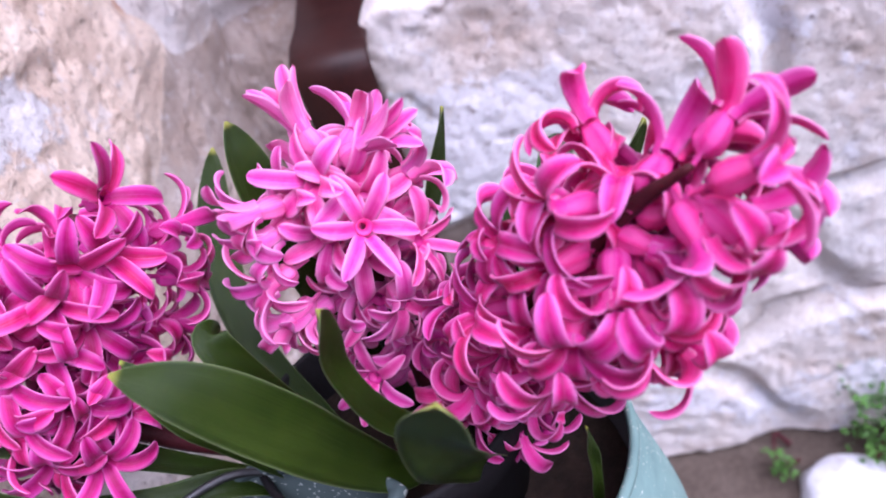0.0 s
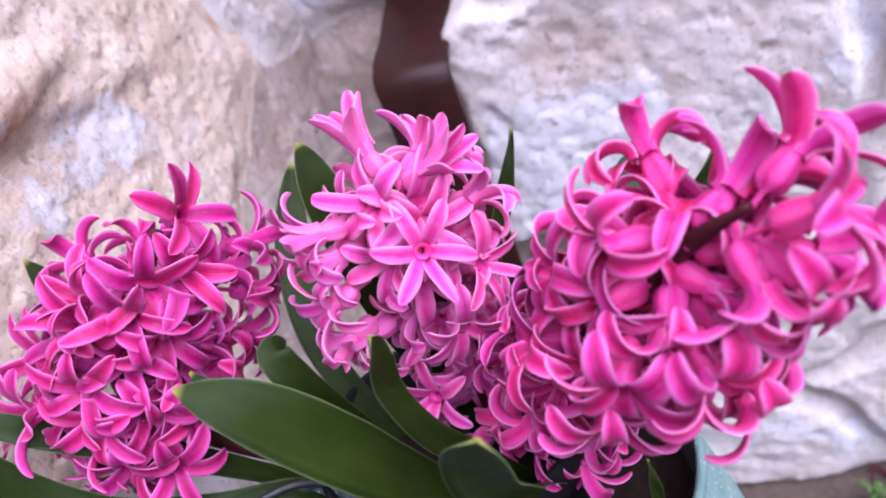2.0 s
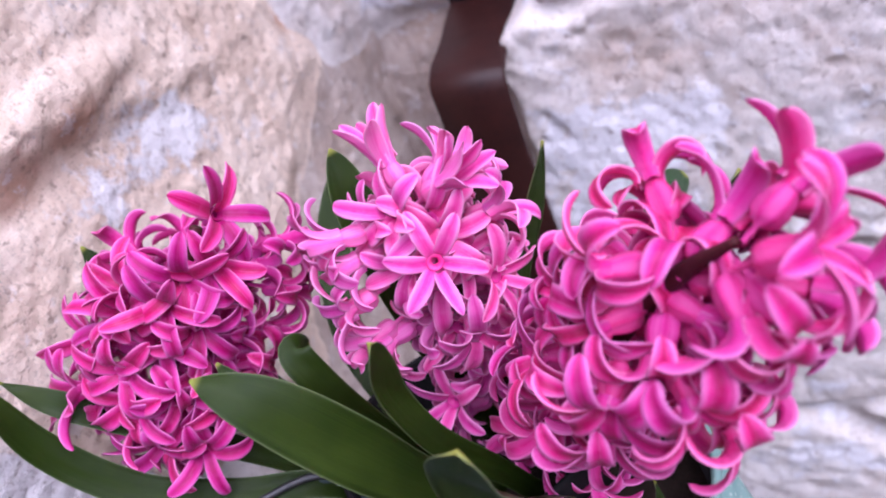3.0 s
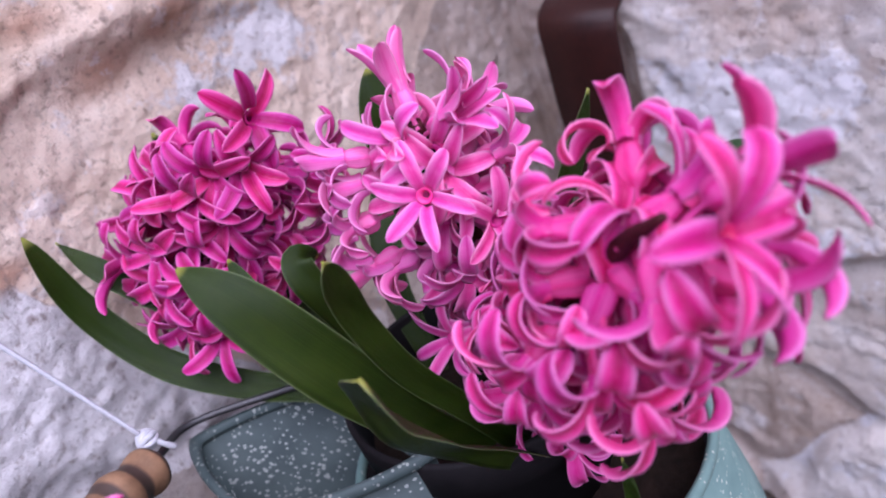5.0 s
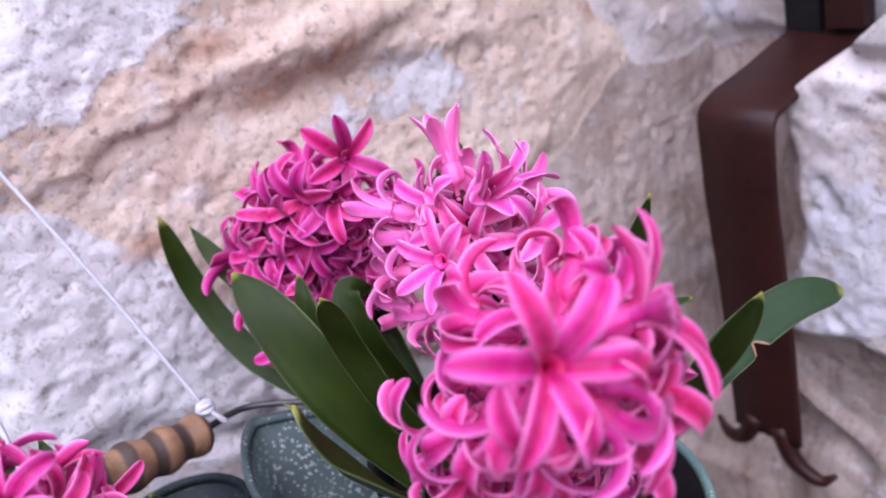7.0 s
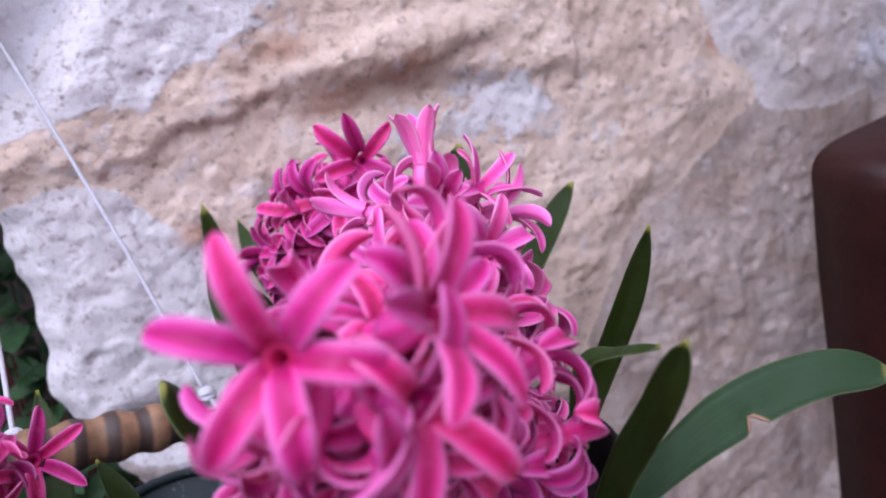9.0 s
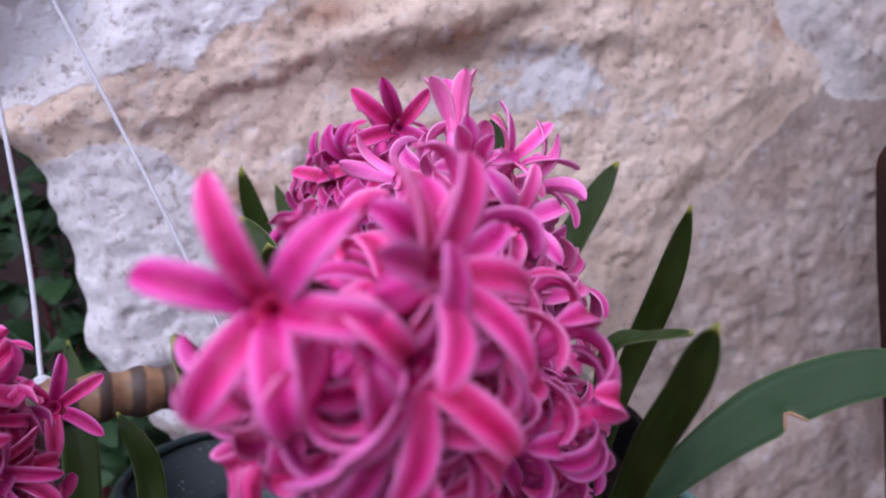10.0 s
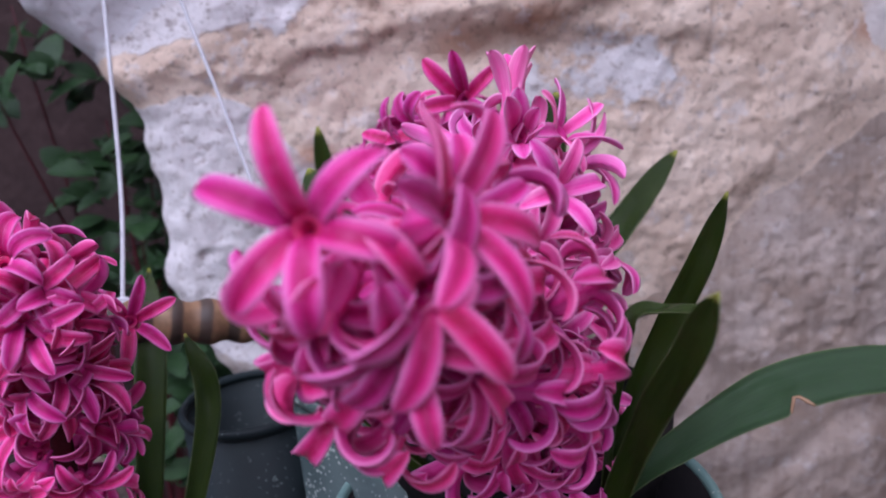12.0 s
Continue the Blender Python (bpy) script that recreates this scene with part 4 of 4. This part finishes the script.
torn = add_leaf(right, [(0.042, -0.015, SOIL_Z - 0.01), (0.054, -0.036, 0.462), (0.070, -0.046, 0.482), (0.090, -0.052, 0.497), (0.112, -0.056, 0.5055), (0.135, -0.0605, 0.508), (0.1560, -0.0656, 0.503)], 0.0190, (-0.40, -0.50, 0.75), LEAF_PALE, "long bluish green leaf with a torn edge", cup=0.1, blunt=0.85, notch=(0.60, 0.030, 0.66, 1), neck=0.08)
lip = [torn.data.vertices[i * 18 + 8].co.copy() for i in range(51, 57)]
world_part("torn_edge", tube_mesh("torn_edge", lip, [0.0004, 0.0007, 0.0006, 0.0008, 0.0004], DRY, 6), right, "dry brown torn leaf edge")
add_leaf(left, [(0.03, 0.06, SOIL_Z - 0.005), (0.002, 0.062, 0.49), (-0.010, 0.066, 0.528), (-0.0096, 0.0704, 0.5440), (0.003, 0.073, 0.538)], 0.0145, (-0.6, -0.6, 0.4), cup=0.3, blunt=0.4)
add_leaf(right, [(0.0, -0.045, RIM - 0.05), (-0.004, -0.052, 0.43), (-0.006, -0.054, 0.462)], 0.006, (-0.7, -0.5, 0.3), cup=0.5, blunt=0.2)
add_leaf(left, [(0.015, 0.075, SOIL_Z - 0.005), (-0.012, 0.082, 0.490), (-0.022, 0.090, 0.525), (-0.020, 0.100, 0.550)], 0.016, (-0.7, -0.5, 0.3), cup=0.35, blunt=0.25)
add_leaf(low, [(-0.16, 0.05, 0.36), (-0.152, 0.075, 0.43), (-0.147, 0.10, 0.49), (-0.149, 0.126, 0.5206)], 0.016, (0.2, -0.9, 0.2), cup=0.3, blunt=0.2)
add_leaf(low, [(-0.15, 0.03, 0.36), (-0.12, 0.045, 0.445), (-0.113, 0.055, 0.48), (-0.120, 0.062, 0.505)], 0.012, (0.3, -0.9, 0.2), cup=0.4, blunt=0.3)


# ---- bail with its wooden grip, and the strings ----
bail = thing("bucket_bail", (-0.08, 0.13, 0.48), "steel wire bail with a turned scorched wooden grip", "handle")
world_part("wire", tube_mesh("wire", [(-0.18, 0.090, 0.506), (-0.13, 0.112, 0.493), (-0.083, 0.131, 0.482), (-0.056, 0.144, 0.475), (-0.026, 0.122, 0.4705), (-0.010, 0.099, 0.4695), (0.0, 0.080, 0.455)], [0.0019], WIRE, 8, 40), bail)
ga, gb = Vector((-0.083, 0.131, 0.481)), Vector((-0.168, 0.098, 0.503))
gl = (gb - ga).length
gp = []
for i in range(41):
    f = i / 40
    r = 0.0098 + 0.0016 * math.sin(f * math.pi) + 0.0011 * math.sin(f * 2 * math.pi * 5)
    if i in (0, 40):
        r *= 0.86
    gp.append((r, f * gl))
gm = lathe_mesh("grip", [(0.002, -0.0005)] + gp + [(0.002, gl + 0.0005)], WOOD, 28)
gm.transform(Matrix.Rotation(radians(90), 4, "Y"))
part("grip", gm, bail, Matrix.Translation(ga - bail.location) @ (gb - ga).to_track_quat("X", "Z").to_matrix().to_4x4(), "turned wooden grip with dark bands")


def string(points, label, thick=0.0011):
    s = thing("string", points[0], label, "string", "strings of the hanging bail")
    world_part("cord", tube_mesh("cord", points, [thick], STRING, 8, 30), s)
    kp = Vector(points[0])
    for r, a in ((0.0037, 0.2), (0.0036, 0.9), (0.0034, 1.7), (0.0036, 2.5)):
        ring = []
        for k in range(13):
            t = 2 * math.pi * k / 12
            ring.append(kp + Vector((r * math.cos(t), r * math.sin(t) * math.cos(a), r * math.sin(t) * math.sin(a))))
        world_part("knot", tube_mesh("knot", ring, [0.0015], STRING, 8, 36), s)
    tail = [kp + Vector(q) for q in ((0.001, -0.002, 0.0), (0.003, -0.005, -0.004), (0.006, -0.006, -0.009))]
    world_part("tail", tube_mesh("tail", tail, [0.0014, 0.0013, 0.0017], STRING, 8, 10), s)
    return s


string([(-0.0775, 0.1348, 0.4906), (-0.0975, 0.166, 0.565), (-0.1206, 0.200, 0.6404), (-0.140, 0.228, 0.70)], "white cotton string knotted to the end of the wooden grip")
string([(-0.1590, 0.106, 0.508), (-0.1610, 0.145, 0.560), (-0.1674, 0.200, 0.6542), (-0.173, 0.248, 0.737)], "white cotton string rising from the bail to the wall", 0.0012)


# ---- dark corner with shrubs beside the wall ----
# thin added sheet; its dark colour stands in for the shaded depth there
bank = new("backdrop", block_mesh("backdrop", (-1.4, 0.62, 0), (-0.149, 0.67, 2.4), SHADE_SHEET))
tagged(bank, "thin upright earth-brown sheet behind the shrubs, shade put into its dark colour", "bank", kind="structure")

def leaf_cluster(name, label, category, centres, per, spread, size, mat, seed, down=0.3):
    """A shrub: thin twigs with many small leaves, one thing."""
    rnd = random.Random(seed)
    base = Vector((sum(c[0] for c in centres) / len(centres), sum(c[1] for c in centres) / len(centres), 0.0))
    plant = thing(name, base, label, category)
    verts, faces, uvs = [], [], []
    for cx, cy, cz in centres:
        c = Vector((cx, cy, cz))
        root = Vector((base.x + rnd.uniform(-0.03, 0.03), base.y + rnd.uniform(-0.02, 0.02), 0.0))
        midp = root.lerp(c, 0.55) + Vector((rnd.uniform(-0.03, 0.03), rnd.uniform(-0.03, 0.03), 0))
        world_part("twig", tube_mesh("twig", [root, midp, c], [0.003, 0.002, 0.0008], STEM, 6, 12), plant)
        for _ in range(per):
            p = c + Vector((rnd.gauss(0, spread), rnd.gauss(0, spread * 0.7), rnd.gauss(0, spread)))
            p.z = max(p.z, 0.004)
            d = Vector((rnd.uniform(-1, 1), rnd.uniform(-1, 0.3), rnd.uniform(-down, 1))).normalized()
            nrm = Vector((rnd.uniform(-0.6, 0.6), -0.5, 0.8))
            side = d.cross(nrm).normalized()
            nn = side.cross(d)
            L, W = size * rnd.uniform(0.6, 1.2), size * rnd.uniform(0.22, 0.36)
            k0 = len(verts)
            for s, w in ((0, 0.12), (0.3, 0.85), (0.6, 1.0), (0.85, 0.6), (1.0, 0.05)):
                q = p + d * (L * s) - nn * (0.25 * L * s * s)
                verts.extend([q - side * W * w + nn * W * w * 0.3, q, q + side * W * w + nn * W * w * 0.3])
                uvs.extend([(-0.9, s * 0.9), (0, s * 0.9), (0.9, s * 0.9)])
            for r in range(4):
                for t in range(2):
                    a = k0 + r * 3 + t
                    faces.append((a, a + 1, a + 4, a + 3))
    world_part("foliage", mesh("foliage", verts, faces, mat, uvs), plant)
    return plant


shrub_rnd = random.Random(5)
leaf_cluster("shrub", "dark green small-leaved shrub in the shade beside the wall", "shrub",
             [(-0.30 + shrub_rnd.uniform(-0.1, 0.1), 0.36 + shrub_rnd.uniform(-0.04, 0.08), 0.36 + 0.045 * k) for k in range(8)], 16, 0.035, 0.036, IVY, 6)
leaf_cluster("shrub", "dark green small-leaved shrub in the shade beside the wall", "shrub",
             [(-0.20 + shrub_rnd.uniform(-0.025, 0.02), 0.33 + shrub_rnd.uniform(-0.01, 0.06), 0.30 + 0.04 * k) for k in range(8)], 16, 0.020, 0.032, IVY, 7)
leaf_cluster("weed", "bright green weed growing at the foot of the wall", "weed",
             [(0.30 + 0.016 * k, -0.285 - 0.03 * (k % 3), 0.012 + 0.012 * k) for k in range(7)], 150, 0.019, 0.009, WEED, 9)
leaf_cluster("weed", "small bright green weed at the foot of the wall", "weed", [(0.300, -0.192, 0.010), (0.306, -0.186, 0.012)], 26, 0.006, 0.008, WEED, 10)


def loose_stone(place, size, mat, label, seed):
    bm = bmesh.new()
    bmesh.ops.create_icosphere(bm, subdivisions=4, radius=1)
    for v in bm.verts:
        n3 = v.co * (1 + 0.16 * noise.noise(v.co * 1.6 + Vector((seed, 0, 0))) + 0.06 * noise.noise(v.co * 5 + Vector((0, seed, 0))))
        v.co = Vector((n3.x * size[0], n3.y * size[1], n3.z * size[2]))
    me = bpy.data.meshes.new("loose_stone")
    bm.to_mesh(me)
    bm.free()
    me.materials.append(mat)
    me.polygons.foreach_set("use_smooth", np.ones(len(me.polygons), dtype=bool))
    ob = new("loose_stone", me)
    ob.location = place
    return tagged(ob, label, "stone")


loose_stone((0.27, -0.245, 0.0), (0.040, 0.045, 0.023), STONE_LIME, "pale rounded stone lying on the bare earth", 3)
loose_stone((-0.345, 0.46, 0.22), (0.045, 0.05, 0.24), STONE_GREY_SHADE, "tall pale stone half hidden behind the shrub leaves", 5)

# ---- stones of the walls ----
stone_wall(wall_back, BACK_STONES, (-0.26, 0.475), (0.0, 0.95), 0.0019, on_back, seed=3, joint=0.026, feature=ledge, sink=0.0040)
stone_wall(wall_side, SIDE_STONES, (-0.68, 0.24), (0.0, 0.95), 0.0028, on_side, seed=8)
